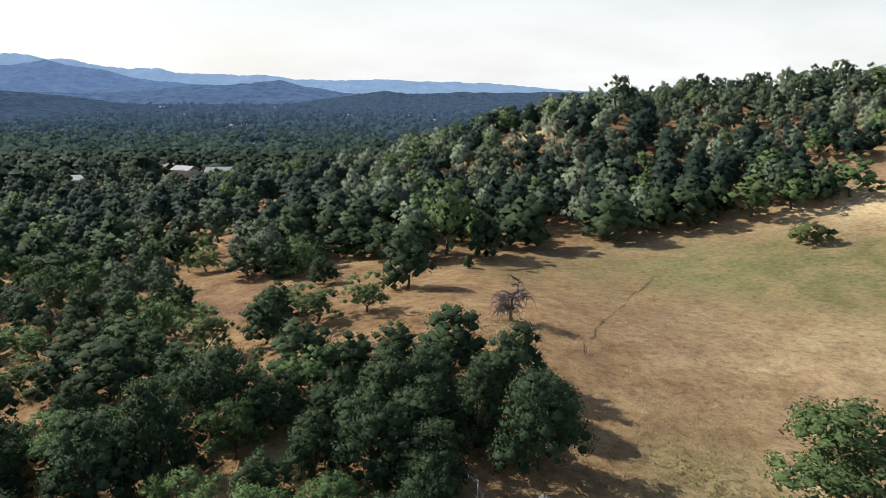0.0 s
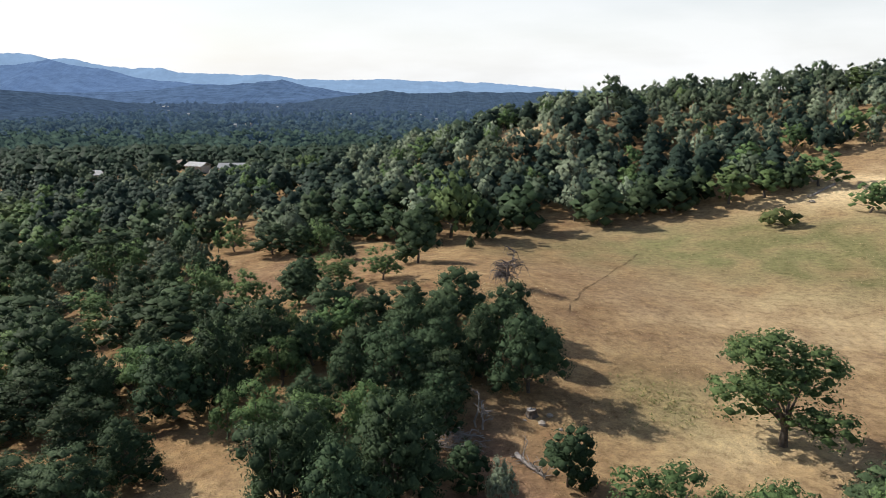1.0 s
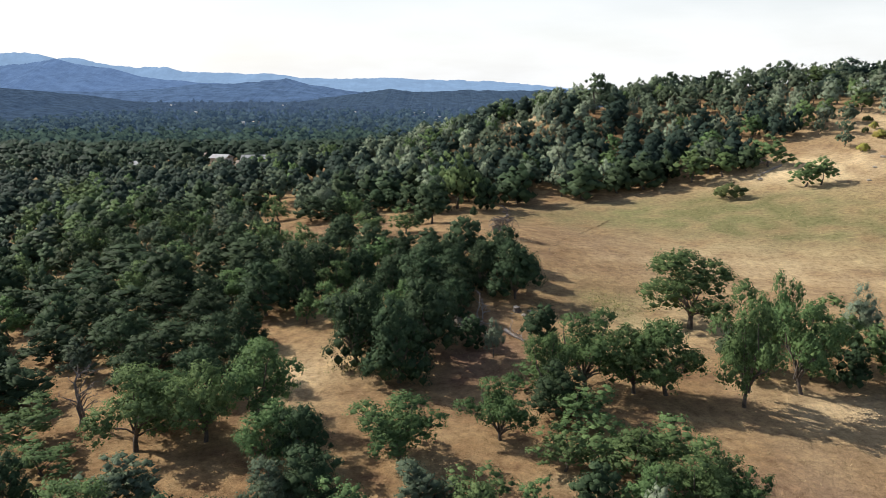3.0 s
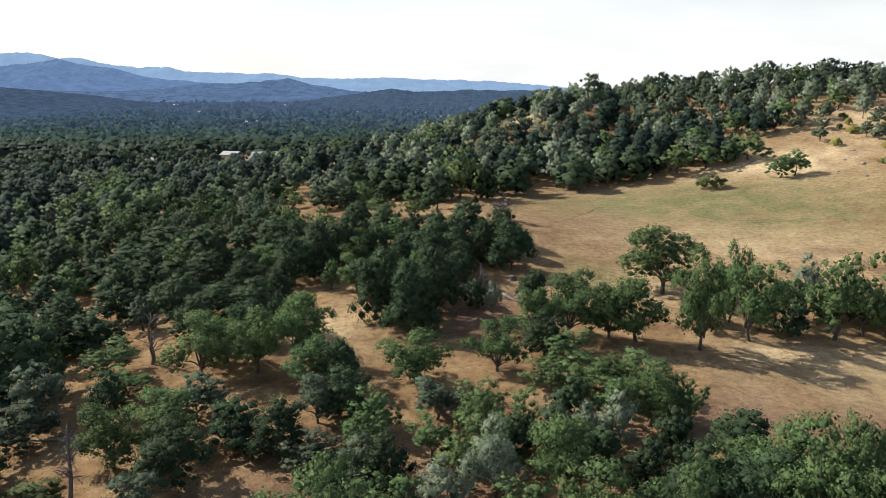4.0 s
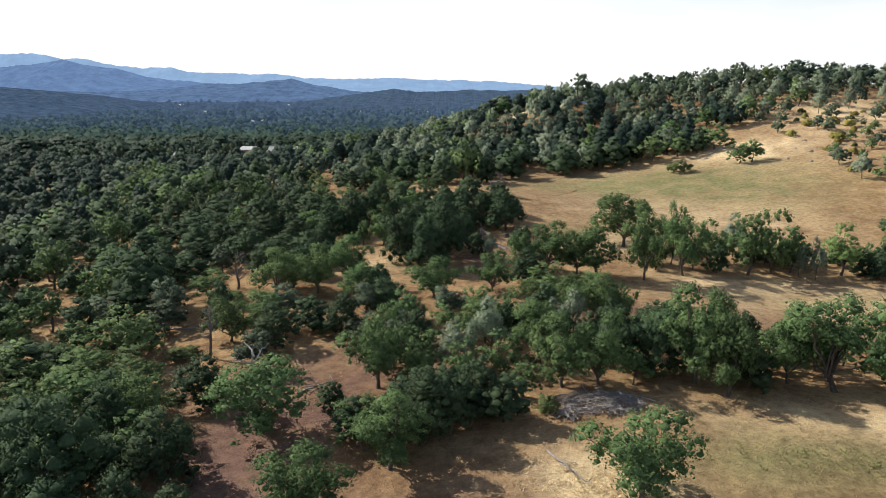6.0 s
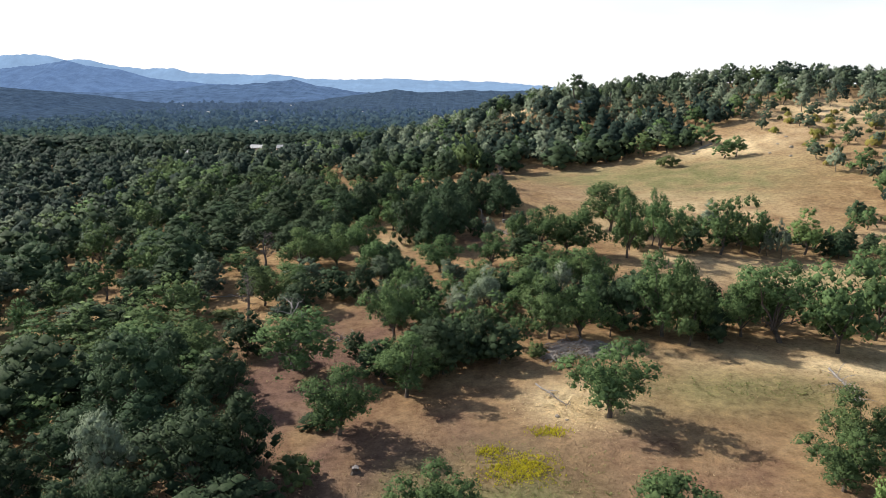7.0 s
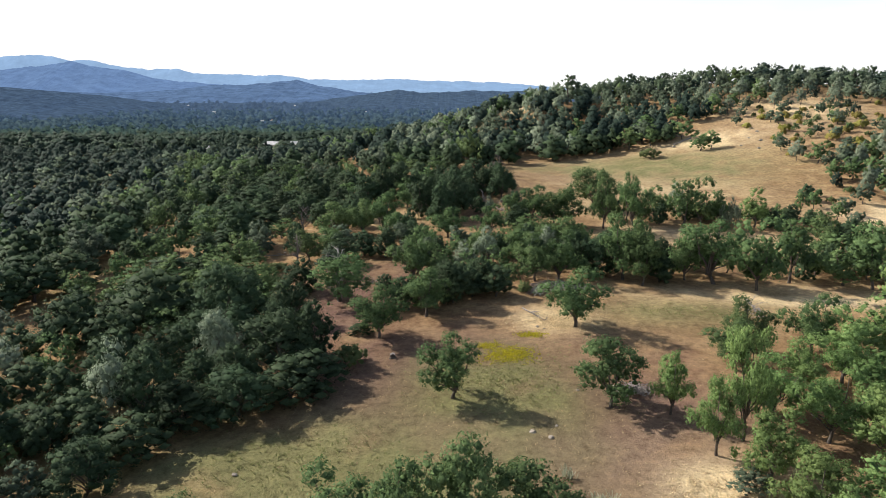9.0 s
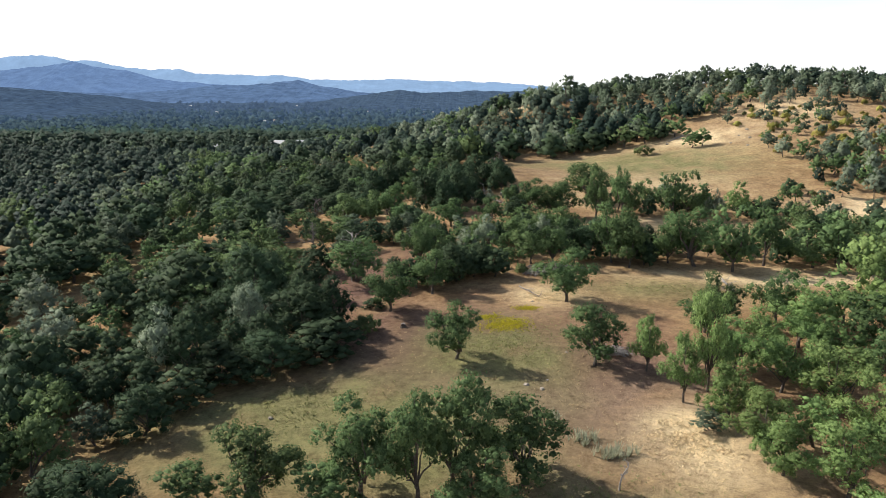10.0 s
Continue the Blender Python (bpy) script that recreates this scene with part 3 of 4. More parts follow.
LABELS = {
    "oak": ("green blue oak with an open, lobed crown in dry grass", "tree", "oaks of the bench"),
    "live": ("dark green live oak with a dense domed crown", "tree", "live oaks of the grove"),
    "grey": ("dull grey-green oak with fine drooping foliage", "tree", "grey oaks"),
    "pine": ("pale grey-green tree with soft feathery foliage", "tree", "pale grey trees"),
    "valley": ("bright green valley oak with spreading lobed crown", "tree", "valley oaks by the meadow"),
    "ridge": ("tall dark pine with an open irregular crown", "tree", "pines on the ridge"),
    "gold": ("yellow-turned shrub on the dry hillside", "shrub", "golden shrubs"),
    "shrub": ("low olive-green rounded shrub on dry grass", "shrub", "shrubs"),
}


def tree_model(kind, seed, detail):
    """Crown and trunk of a tree about nine metres high and wide, as plain meshes."""
    rng = np.random.RandomState(seed)
    each, leaves, size, lim = {3: (14, 6200, 0.118, 14), 2: (9, 1700, 0.16, 4), 1: (6, 400, 0.2, 1), 0: (2, 90, 0.28, 0), -1: (1, 14, 0.9, 0)}[detail]
    c, r, hearts = clumps(rng, kind, each)
    ang = np.arange(16) * 0.3927
    reach = np.mean([(c[:, 0] * math.cos(q) + c[:, 1] * math.sin(q) + 0.9 * r).max() for q in ang])
    tall = (c[:, 2] + 0.8 * r).max()
    fit = np.array([4.5 / reach, 4.5 / reach, (5.0 if kind in ("shrub", "gold") else 9.4) / tall])
    c, hearts, r = c * fit, hearts * fit, r * fit.mean()
    if detail < 0:
        keep = rng.permutation(len(c))[:3]
        c, r, hearts = c[keep], r[keep] * 1.9, hearts[keep]
    wispy = kind in ("pine", "ridge")
    thin = {3: 0.35, 2: 0.5}.get(detail, 0.7) if wispy else 0.85
    if kind in ("shrub", "gold"):
        leaves = int(leaves * 0.6)
    v, f, soft = leaf_cloud(rng, c, r, hearts, int(leaves * (1.3 if wispy else 1)), size * (1.2 if wispy else 1), thin, core={3: 0.62, 2: 0.7, 1: 0.8}.get(detail, 0.86) * (0.86 if kind in ("oak", "valley", "pine") else 1), loose={3: 0.55, 2: 0.45, 1: 0.36}.get(detail, 0.3), dome={3: 0.3, 2: 0.4, 1: 0.7}.get(detail, 0.9))
    trunk = limbs(rng, c, {"oak": 1.7, "valley": 1.9, "grey": 1.6, "live": 1.4, "pine": 2.6, "ridge": 5.5, "shrub": 0.5, "gold": 0.5}[kind], {"oak": 0.22, "valley": 0.22, "grey": 0.2, "live": 0.22, "pine": 0.17, "ridge": 0.2, "shrub": 0.1, "gold": 0.1}[kind], lim, 4 if detail < 3 else 5)
    return v, f, soft, trunk


def tree_thing(kind, seed, detail):
    mat, name = STYLE[kind]
    v, f, soft, (tv, tf) = tree_model(kind, seed, detail)
    top = new(name)
    top.empty_display_size = 0.5
    link("trunk", tv, tf, [BARK], top, smooth=True)
    link("crown", v, f, [mat], top, smooth=True, normals=soft)
    tagged(top, *LABELS[kind])
    return top


# x, y, height, crown width
OAKS_A = [
    (-3.1, -87.1, 5.6, 5.9), (-15.4, -86.4, 4.8, 5.0), (-21.6, -85.6, 7.3, 6.7), (-26.6, -85.5, 4.7, 5.1), (-8.2, -84.3, 9.1, 5.7),
    (-13.0, -84.0, 8.4, 6.9), (0.7, -82.8, 7.5, 7.0), (-5.3, -82.6, 9.7, 6.8), (-41.8, -81.4, 8.3, 6.3),
    (11.1, -59.5, 6.9, 6.4), (-4.9, -56.9, 7.0, 5.7), (-40.7, -41.1, 5.4, 5.5),
]
OAKS_B = [
    (-14.1, -40.1, 7.0, 6.6), (11.0, -37.9, 7.9, 7.6), (-8.4, -32.5, 6.6, 6.2), (-36.5, -30.9, 3.9, 5.9), (-29.4, -30.3, 4.7, 5.4),
    (62.0, -30.0, 9.8, 9.0), (-10.9, -29.5, 4.6, 4.8), (-42.5, -28.3, 4.1, 5.8), (-21.1, -25.6, 7.0, 8.1), (-32.3, -24.3, 5.8, 6.2),
    (-44.6, -23.8, 4.6, 6.4), (-38.6, -23.7, 5.8, 6.7), (40.8, -21.3, 10.8, 7.5), (24.1, -19.8, 8.1, 5.5), (3.9, -19.5, 3.5, 3.6),
    (59.9, -18.2, 9.5, 8.1), (35.5, -18.1, 9.7, 9.2), (11.7, -17.6, 7.7, 5.5), (8.0, -17.6, 7.1, 6.0), (-10.8, -17.4, 8.6, 6.0),
]
OAKS_C = [
    (-53.8, -17.0, 5.1, 6.9), (-41.6, -16.9, 5.3, 7.3), (21.8, -16.7, 9.8, 6.6), (56.1, -16.7, 7.8, 7.8), (-36.1, -16.6, 4.7, 6.9),
    (47.9, -16.3, 10.0, 7.3), (31.6, -16.2, 7.9, 5.6), (-49.4, -15.9, 5.1, 7.0), (24.3, -14.2, 8.9, 4.4), (20.5, -11.9, 7.2, 5.8),
    (76.0, -11.0, 12.4, 10.5), (-39.7, -8.8, 6.6, 6.5), (-45.1, -8.3, 5.1, 6.4), (6.9, -7.9, 5.9, 5.2), (-29.9, -3.5, 5.6, 5.8),
    (-26.9, -0.8, 5.1, 5.8), (17.0, 2.9, 5.7, 4.8), (19.1, 3.0, 4.5, 2.8), (13.0, 7.9, 4.7, 5.1), (7.5, 9.4, 3.6, 4.3),
]
OAKS_D = [
    (10.7, 10.1, 3.4, 4.9), (-34.3, 10.2, 2.8, 5.0), (-16.3, 10.5, 5.3, 4.8), (-5.7, 11.3, 6.0, 6.8), (-28.2, 13.8, 7.0, 6.8),
    (2.8, 14.0, 5.9, 5.3), (-22.6, 15.0, 7.3, 5.9), (-38.7, 15.7, 4.0, 6.3), (-18.4, 17.2, 7.9, 7.0), (-26.7, 18.3, 5.2, 5.4),
    (26.4, 21.6, 11.5, 6.5), (33.4, 25.0, 9.3, 6.0),
    (-20.2, 26.5, 5.1, 3.7), (44.2, 26.6, 9.9, 7.8), (48.9, 28.8, 10.2, 6.4), (52.4, 29.7, 7.3, 5.4),
]
OAKS_E = [
    (33.4, 31.7, 10.2, 3.9), (40.2, 33.7, 7.1, 6.4), (28.2, 43.5, 9.1, 10.6), (-19.2, 44.1, 4.6, 3.0), (-31.0, 53.4, 5.1, 5.6),
    (-27.6, 55.4, 4.4, 5.3), (-25.1, 58.7, 4.6, 5.4), (-17.6, 62.9, 4.8, 4.1), (-21.9, 63.6, 5.5, 5.5), (-44.0, 72.1, 3.8, 4.7),
    (-47.1, 80.0, 5.1, 6.5), (-33.3, 80.9, 6.3, 5.2), (-14.6, 81.2, 4.7, 6.5), (-8.9, 83.0, 4.7, 4.8), (-54.9, 103.1, 4.5, 4.9),
    (-57.7, 103.9, 6.7, 5.0), (-22.1, 112.5, 6.0, 6.2), (-39.6, 119.9, 4.1, 4.5), (-42.6, 120.0, 4.0, 2.5), (78.2, 121.0, 5.4, 6.0),
]
OAKS_F = [
    (81.7, 121.0, 6.0, 6.0), (0.6, 124.7, 13.0, 9.3), (-65.9, 126.4, 5.5, 9.0), (58.5, 138.0, 8.1, 8.6), (66.3, 139.1, 7.5, 8.6),
    (77.5, 139.4, 8.0, 8.6), (182.0, 199.4, 8.0, 10.0), (122.8, 211.3, 9.0, 11.7), (162.8, 211.8, 9.0, 13.0), (140.0, 222.6, 10.0, 13.4),
    (155.0, 228.1, 8.0, 11.9),
]
OAKS_N = [
    (12.0, 24.9, 7.8, 7.6), (16.5, 23.9, 6.8, 6.0), (19.6, 23.7, 7.8, 6.7), (8.0, 21.9, 6.8, 4.3), (10.0, 16.1, 3.8, 6.0), (15.5, 9.6, 4.3, 5.8), (15.7, 3.0, 5.3, 5.4), (7.3, 25.0, 2.9, 4.4),
]
OAKS = OAKS_N + OAKS_A + OAKS_B + OAKS_C + OAKS_D + OAKS_E + OAKS_F
LIVE_OAKS_A = [
    (-46.6, -75.6, 9.0, 5.8), (-36.0, -72.7, 5.4, 5.6), (-34.3, -67.3, 4.8, 5.9), (-47.7, -66.0, 4.6, 5.5), (-51.4, -64.4, 8.0, 6.7),
    (-45.6, -63.3, 4.0, 6.0), (-31.4, -61.7, 5.4, 6.4), (-35.6, -59.9, 8.3, 6.4), (-26.5, -59.3, 5.5, 7.1), (-21.7, -56.4, 5.0, 6.7),
    (-19.4, -53.4, 4.6, 5.6), (-24.4, -49.3, 7.7, 7.9), (-21.4, -46.0, 7.4, 5.1), (-52.9, -42.5, 7.9, 7.4), (-26.5, -42.2, 6.2, 4.5),
    (-16.7, -38.3, 1.6, 3.1), (-34.0, -37.3, 10.0, 8.5), (-44.5, -36.7, 9.0, 9.4), (-70.4, -35.3, 6.4, 7.5), (-31.8, -32.5, 3.9, 5.8),
]
LIVE_OAKS_B = [
    (-49.4, -30.9, 4.5, 5.6), (-46.4, -29.2, 4.3, 5.7), (-4.7, -27.9, 6.2, 5.5), (-2.0, -25.3, 4.8, 3.7), (1.5, -25.2, 4.6, 4.7),
    (-71.9, -24.6, 7.9, 8.2), (-51.8, -23.8, 4.6, 6.4), (-0.6, -23.3, 5.7, 4.2), (-6.7, -23.1, 4.7, 5.1), (-37.0, -20.8, 4.5, 6.0),
    (-27.9, -20.5, 5.1, 5.2), (-70.2, -18.6, 7.3, 8.6), (18.4, -14.1, 7.0, 5.8), (14.8, -13.5, 6.8, 5.1), (-67.2, -12.3, 6.7, 8.1),
    (-46.2, -12.1, 3.4, 5.1), (-50.0, -11.9, 4.7, 8.1), (-40.5, -5.2, 4.3, 5.1), (-16.5, -2.7, 5.4, 4.6), (-20.4, -0.7, 4.7, 4.7),
]
LIVE_OAKS_C = [
    (-11.5, 3.7, 5.3, 4.4), (-46.1, 6.0, 4.6, 6.2), (-13.3, 10.3, 5.5, 4.2), (-45.9, 11.0, 9.0, 8.6), (-49.2, 23.5, 5.7, 7.2),
    (-43.8, 23.6, 4.9, 6.1), (-55.7, 24.8, 6.0, 9.5), (-6.6, 26.4, 8.9, 6.2), (-23.4, 28.8, 4.7, 2.6), (-11.1, 31.1, 9.3, 6.9),
    (-32.5, 32.5, 5.2, 6.8), (-27.4, 32.6, 5.5, 6.2), (-4.0, 33.1, 8.9, 6.5), (-46.4, 35.8, 4.9, 6.5), (1.2, 36.0, 3.8, 3.2),
    (-40.2, 37.8, 4.4, 6.6), (-30.6, 41.9, 5.7, 6.6), (-38.1, 47.8, 6.0, 8.1), (-25.4, 48.7, 7.2, 6.8), (-43.5, 49.0, 5.1, 6.9),
]
LIVE_OAKS_D = [
    (-5.2, 49.9, 7.4, 6.3), (-9.5, 50.0, 5.8, 4.4), (-21.6, 50.3, 8.7, 6.2), (7.3, 50.7, 8.1, 6.4), (-34.5, 53.9, 4.6, 4.5),
    (3.0, 54.0, 6.7, 4.7), (-56.2, 54.2, 5.4, 8.0), (-40.0, 54.5, 9.0, 7.9), (-8.6, 56.1, 5.5, 4.7), (-14.0, 57.2, 5.8, 5.0),
    (-19.4, 57.5, 7.8, 6.7), (-4.5, 58.3, 6.2, 4.8), (-1.2, 58.8, 6.2, 4.9), (5.0, 59.9, 6.3, 5.2), (-54.5, 60.8, 5.8, 8.5),
    (-8.5, 63.2, 5.7, 5.4), (0.6, 65.0, 6.5, 6.6), (-13.0, 65.1, 6.6, 5.9), (-4.6, 66.9, 4.6, 4.9), (-32.6, 66.9, 5.8, 7.4),
]
LIVE_OAKS_E = [
    (-53.3, 74.1, 6.3, 9.6), (-34.3, 75.3, 5.7, 7.1), (-39.8, 77.1, 5.6, 6.6), (-35.6, 96.0, 4.7, 3.8), (-4.7, 96.5, 7.8, 6.5),
    (-17.7, 105.3, 4.2, 4.2), (-25.8, 112.8, 5.6, 5.4), (-31.1, 114.2, 5.7, 6.8), (4.0, 114.3, 2.3, 1.6), (-61.8, 117.3, 7.8, 10.2),
    (-23.0, 119.5, 5.8, 6.6), (-14.2, 125.4, 4.9, 5.9), (-18.2, 125.8, 4.9, 5.9), (14.9, 130.2, 9.6, 9.2), (-34.9, 133.3, 5.0, 7.3),
    (30.8, 133.3, 9.4, 9.4), (46.7, 137.8, 9.1, 8.6), (52.4, 199.2, 7.0, 8.6), (11.8, 202.5, 8.0, 7.7), (102.4, 203.1, 8.0, 10.2),
]
LIVE_OAKS_F = [
    (124.7, 205.7, 7.0, 10.2),
]
LIVE_OAKS_N = [(8.3, 19.0, 5.1, 4.8), (-12.0, -27.5, 4.1, 3.8), (-8.9, -28.8, 4.7, 4.0), (-5.5, -27.2, 6.1, 4.5), (-3.7, -23.2, 5.0, 4.1), (-14.8, -21.7, 2.9, 2.7), (-7.2, -8.1, 5.1, 3.9)]
LIVE_OAKS = LIVE_OAKS_N + LIVE_OAKS_A + LIVE_OAKS_B + LIVE_OAKS_C + LIVE_OAKS_D + LIVE_OAKS_E + LIVE_OAKS_F
PINES_A = [
    (-39.1, -59.3, 9.0, 5.5), (-55.1, -51.7, 6.5, 5.6), (-59.6, -49.5, 5.8, 4.5), (-31.7, -48.9, 8.1, 5.2), (-64.1, -40.3, 8.0, 6.7),
    (-3.0, -11.8, 5.4, 4.3), (1.0, -9.3, 7.0, 4.5), (11.8, -1.3, 5.4, 3.7), (9.4, -1.0, 4.2, 3.0), (54.7, 25.7, 7.3, 3.0),
    (52.9, 27.6, 5.3, 2.2), (3.3, 32.5, 4.7, 2.6), (46.1, 38.1, 8.1, 5.0),
]
PINES = PINES_A
SHRUBS_A = [
    (-16.6, -47.5, 2.5, 4.4), (6.0, -23.1, 1.8, 2.5), (-34.6, -7.8, 1.3, 4.9), (61.2, 121.0, 4.0, 7.1), (-12.1, 134.5, 4.6, 5.6),
]
SHRUBS = SHRUBS_A
RIDGE_PINES_A = [
    (161.9, 187.1, 10.0, 10.8), (44.9, 195.3, 13.0, 11.9), (75.2, 198.1, 9.0, 6.5), (86.6, 201.1, 10.0, 8.1), (60.6, 202.9, 9.0, 6.6),
    (70.9, 203.6, 9.0, 7.1), (96.7, 205.7, 10.0, 8.7), (111.4, 212.6, 12.0, 7.8),
]
RIDGE_PINES = RIDGE_PINES_A
VALLEY_OAKS_A = [
    (54.0, -40.0, 15.5, 11.0),
    (26.8, -85.6, 7.2, 6.7), (33.0, -78.4, 7.4, 6.2), (27.8, -77.4, 5.4, 5.7), (32.8, -71.3, 7.4, 7.8), (39.0, -57.9, 5.6, 6.1),
    (60.3, 28.9, 8.8, 7.7),
]
VALLEY_OAKS_N = [
    (23.0, -82.1, 5.8, 5.4), (22.8, -78.3, 6.9, 6.4), (21.6, -72.5, 7.2, 5.6), (18.6, -68.4, 8.2, 4.6), (22.0, -65.8, 11.3, 5.0), (16.6, -61.2, 7.3, 4.1), (31.1, -56.0, 6.2, 6.3), (36.5, -55.0, 6.8, 6.8),
]
VALLEY_OAKS = VALLEY_OAKS_N + VALLEY_OAKS_A
GREY_OAKS_A = [
    (-39.9, -74.7, 4.3, 4.1), (19.4, -74.2, 2.0, 3.3), (-24.5, -12.6, 4.8, 4.7), (-9.2, -7.3, 4.9, 3.9), (-13.0, -5.1, 3.9, 4.4),
    (-39.6, 0.7, 4.3, 5.5), (-14.1, 3.0, 5.2, 4.4), (-3.4, 4.0, 4.1, 4.5), (-25.5, 4.6, 4.7, 5.1), (-40.8, 5.4, 6.1, 5.0),
    (-50.0, 6.9, 3.6, 6.0), (-41.2, 30.7, 4.5, 4.2), (-51.0, 103.2, 2.0, 4.9), (-46.2, 104.3, 6.2, 6.7),
]
GREY_OAKS = GREY_OAKS_A
SNAGS = [(-30.9, -8.2, 6.1, 2.4), (-35.2, 18.9, 6.3, 4.5), (7.5, 78.6, 5.0, 4.7)]


rng = np.random.RandomState(5)
BROADER = {"oak": (1.08, 1.14), "live": (1.06, 1.14), "grey": (1.05, 1.1), "pine": (1.0, 1.05)}
STAND = {"oak": [list(r) for r in OAKS], "grey": [list(r) for r in GREY_OAKS], "valley": [list(r) for r in VALLEY_OAKS], "live": [list(r) for r in LIVE_OAKS], "pine": [list(r) for r in PINES], "ridge": [list(r) for r in RIDGE_PINES], "shrub": [list(r) for r in SHRUBS], "gold": []}
for kind, (up, out) in BROADER.items():
    STAND[kind] = [[x, y, h * up, w * out] for x, y, h, w in STAND[kind]]
taken = [(x, y, w) for rows in STAND.values() for x, y, h, w in rows] + [(x, y, 4) for x, y, h, w in SNAGS]


def fill(region, spacing, mix, sizes, tries, rings=OPENINGS):
    """Trees sown by chance over a region, off the openings and clear of those that stand already."""
    global taken
    x0, x1, y0, y1 = region
    px, py = x0 + (x1 - x0) * rng.rand(tries), y0 + (y1 - y0) * rng.rand(tries)
    free = np.ones(tries, bool)
    free &= np.abs(px) < 0.62 * (py + 140) + 14
    for ring in rings:
        free &= ~inside(px, py, ring)
    tk = np.array(taken)
    for x, y in zip(px[free], py[free]):
        s = spacing * (0.85 + 0.4 * rng.rand())
        near = (tk[:, 0] - x) ** 2 + (tk[:, 1] - y) ** 2 < np.maximum(s, tk[:, 2] * 0.33 + s * 0.42) ** 2
        if near.any():
            continue
        kind = mix[rng.randint(len(mix))]
        h = sizes[0] + (sizes[1] - sizes[0]) * rng.rand()
        w = h * (0.75 + 0.35 * rng.rand())
        if kind == "pine":
            h, w = h * 1.1, w * 0.9
        elif kind == "ridge":
            h, w = h * 1.2, w * 0.95
        elif kind in ("shrub", "gold"):
            h, w = h * 0.45, w * 0.6
        STAND[kind].append([round(x, 1), round(y, 1), h, w])
        tk = np.vstack([tk, (x, y, w)])
    taken = [tuple(r) for r in tk]


fill((30, 230, 180, 248), 11, ["ridge"], (5.2, 8.4), 170)
fill((-12, 23, -20, 3), 3.6, ["oak", "oak", "live"], (4.0, 5.4), 400)
fill((23, 75, -18, -7), 3.6, ["oak", "oak", "live"], (4.0, 5.8), 420)
fill((28, 75, 26, 36), 3.4, ["oak", "live", "live"], (3.8, 5.4), 420)
fill((-26, 9, 34, 66), 4.0, ["live", "live", "live", "oak"], (5.2, 6.6), 500)
fill((-62, -26, -96, -28), 4.3, ["live", "live", "oak", "live"], (5.2, 7), 1500)
fill((-62, -22, -28, 76), 5.4, ["live", "live", "oak", "live"], (5.2, 7.0), 1600)
fill((26, 62, -94, -45), 5.2, ["valley", "valley", "oak"], (5.5, 8), 500)
fill((60, 75, -18, 35), 5.4, ["oak", "oak", "live"], (6, 8), 250)
fill((75, 130, -25, 12), 6.0, ["oak", "live", "pine", "grey"], (6, 8), 400)
fill((75, 130, 12, 70), 5.5, ["oak", "live", "shrub", "grey"], (4, 5.5), 500)
fill((-30, 75, 100, 165), 4.6, ["live", "live", "live", "live", "grey", "pine", "oak"], (7, 9.5), 4000)
fill((-30, 95, 160, 255), 5.2, ["live", "grey", "grey", "pine", "pine", "oak", "live"], (5.6, 8.6), 4500)
fill((95, 230, 160, 255), 6.0, ["grey", "grey", "pine", "pine", "oak"], (5.6, 8.8), 2500)
fill((98, 230, 95, 165), 4.6, ["grey", "grey", "oak", "gold", "gold", "shrub", "shrub"], (3.0, 5.4), 2200)
fill((98, 200, 45, 100), 4.2, ["oak", "grey", "pine", "oak"], (5, 7.5), 1300)
fill((-34, -3, 95, 200), 5.2, ["live", "live", "live", "grey"], (6.5, 9), 1200)
fill((-64, -18, 74, 132), 4.8, ["live", "live", "oak", "grey"], (4.6, 6.6), 900)
fill((-150, -60, -60, 120), 6.0, ["live", "live", "live", "live", "oak", "grey"], (6, 9), 5500)
fill((-260, -20, 100, 250), 6.5, ["live", "live", "live", "live", "oak", "grey"], (6.4, 10), 8500)
fill((-260, -20, 225, 262), 8.0, ["ridge", "grey", "live"], (7, 10), 900)
fill((100, 150, 140, 190), 6.5, ["grey", "oak", "shrub"], (5, 7), 120, [UPPER_MEADOW, SPUR])
STAND["gold"] += [[118, 140, 2.6, 4], [127, 130, 3, 5], [117, 111, 3.4, 5], [109, 128, 2.8, 4.5], [109, 147, 2.2, 4], [131, 122, 3, 5], [124, 118, 2.6, 4], [-6, 222, 5, 6], [114, 96, 3, 5], [136, 134, 3, 4], [122, 105, 2.6, 4]]

MODELS = {(k, d): [tree_thing(k, 11 + 7 * i + 100 * d + len(k), d) for i in range(n)] for k in STAND for d, n in ((3, 4), (2, 4), (1, 4))}
LOW = {k: [tree_model(k, 500 + i, 0)[:3] for i in range(3)] for k in STAND}
MASSED = {k: [tree_model(k, 700 + i, 1)[:3] for i in range(4)] for k in STAND}


def standing(kind, x, y, h, w, r, sink=0.1):
    tall = 5.0 if kind in ("shrub", "gold") else 9.4
    return Matrix.LocRotScale((x, y, land_at(x, y) - sink), Euler((0, 0, r)), (w / 8.4, w / 8.4, h / tall))


def nearest(x, y):
    """How near the flight passes while the tree is in view."""
    return max(57, abs(x) / 0.6, y + 4)


wood_v, wood_f, wood_soft, wood_n = [], [], [], 0
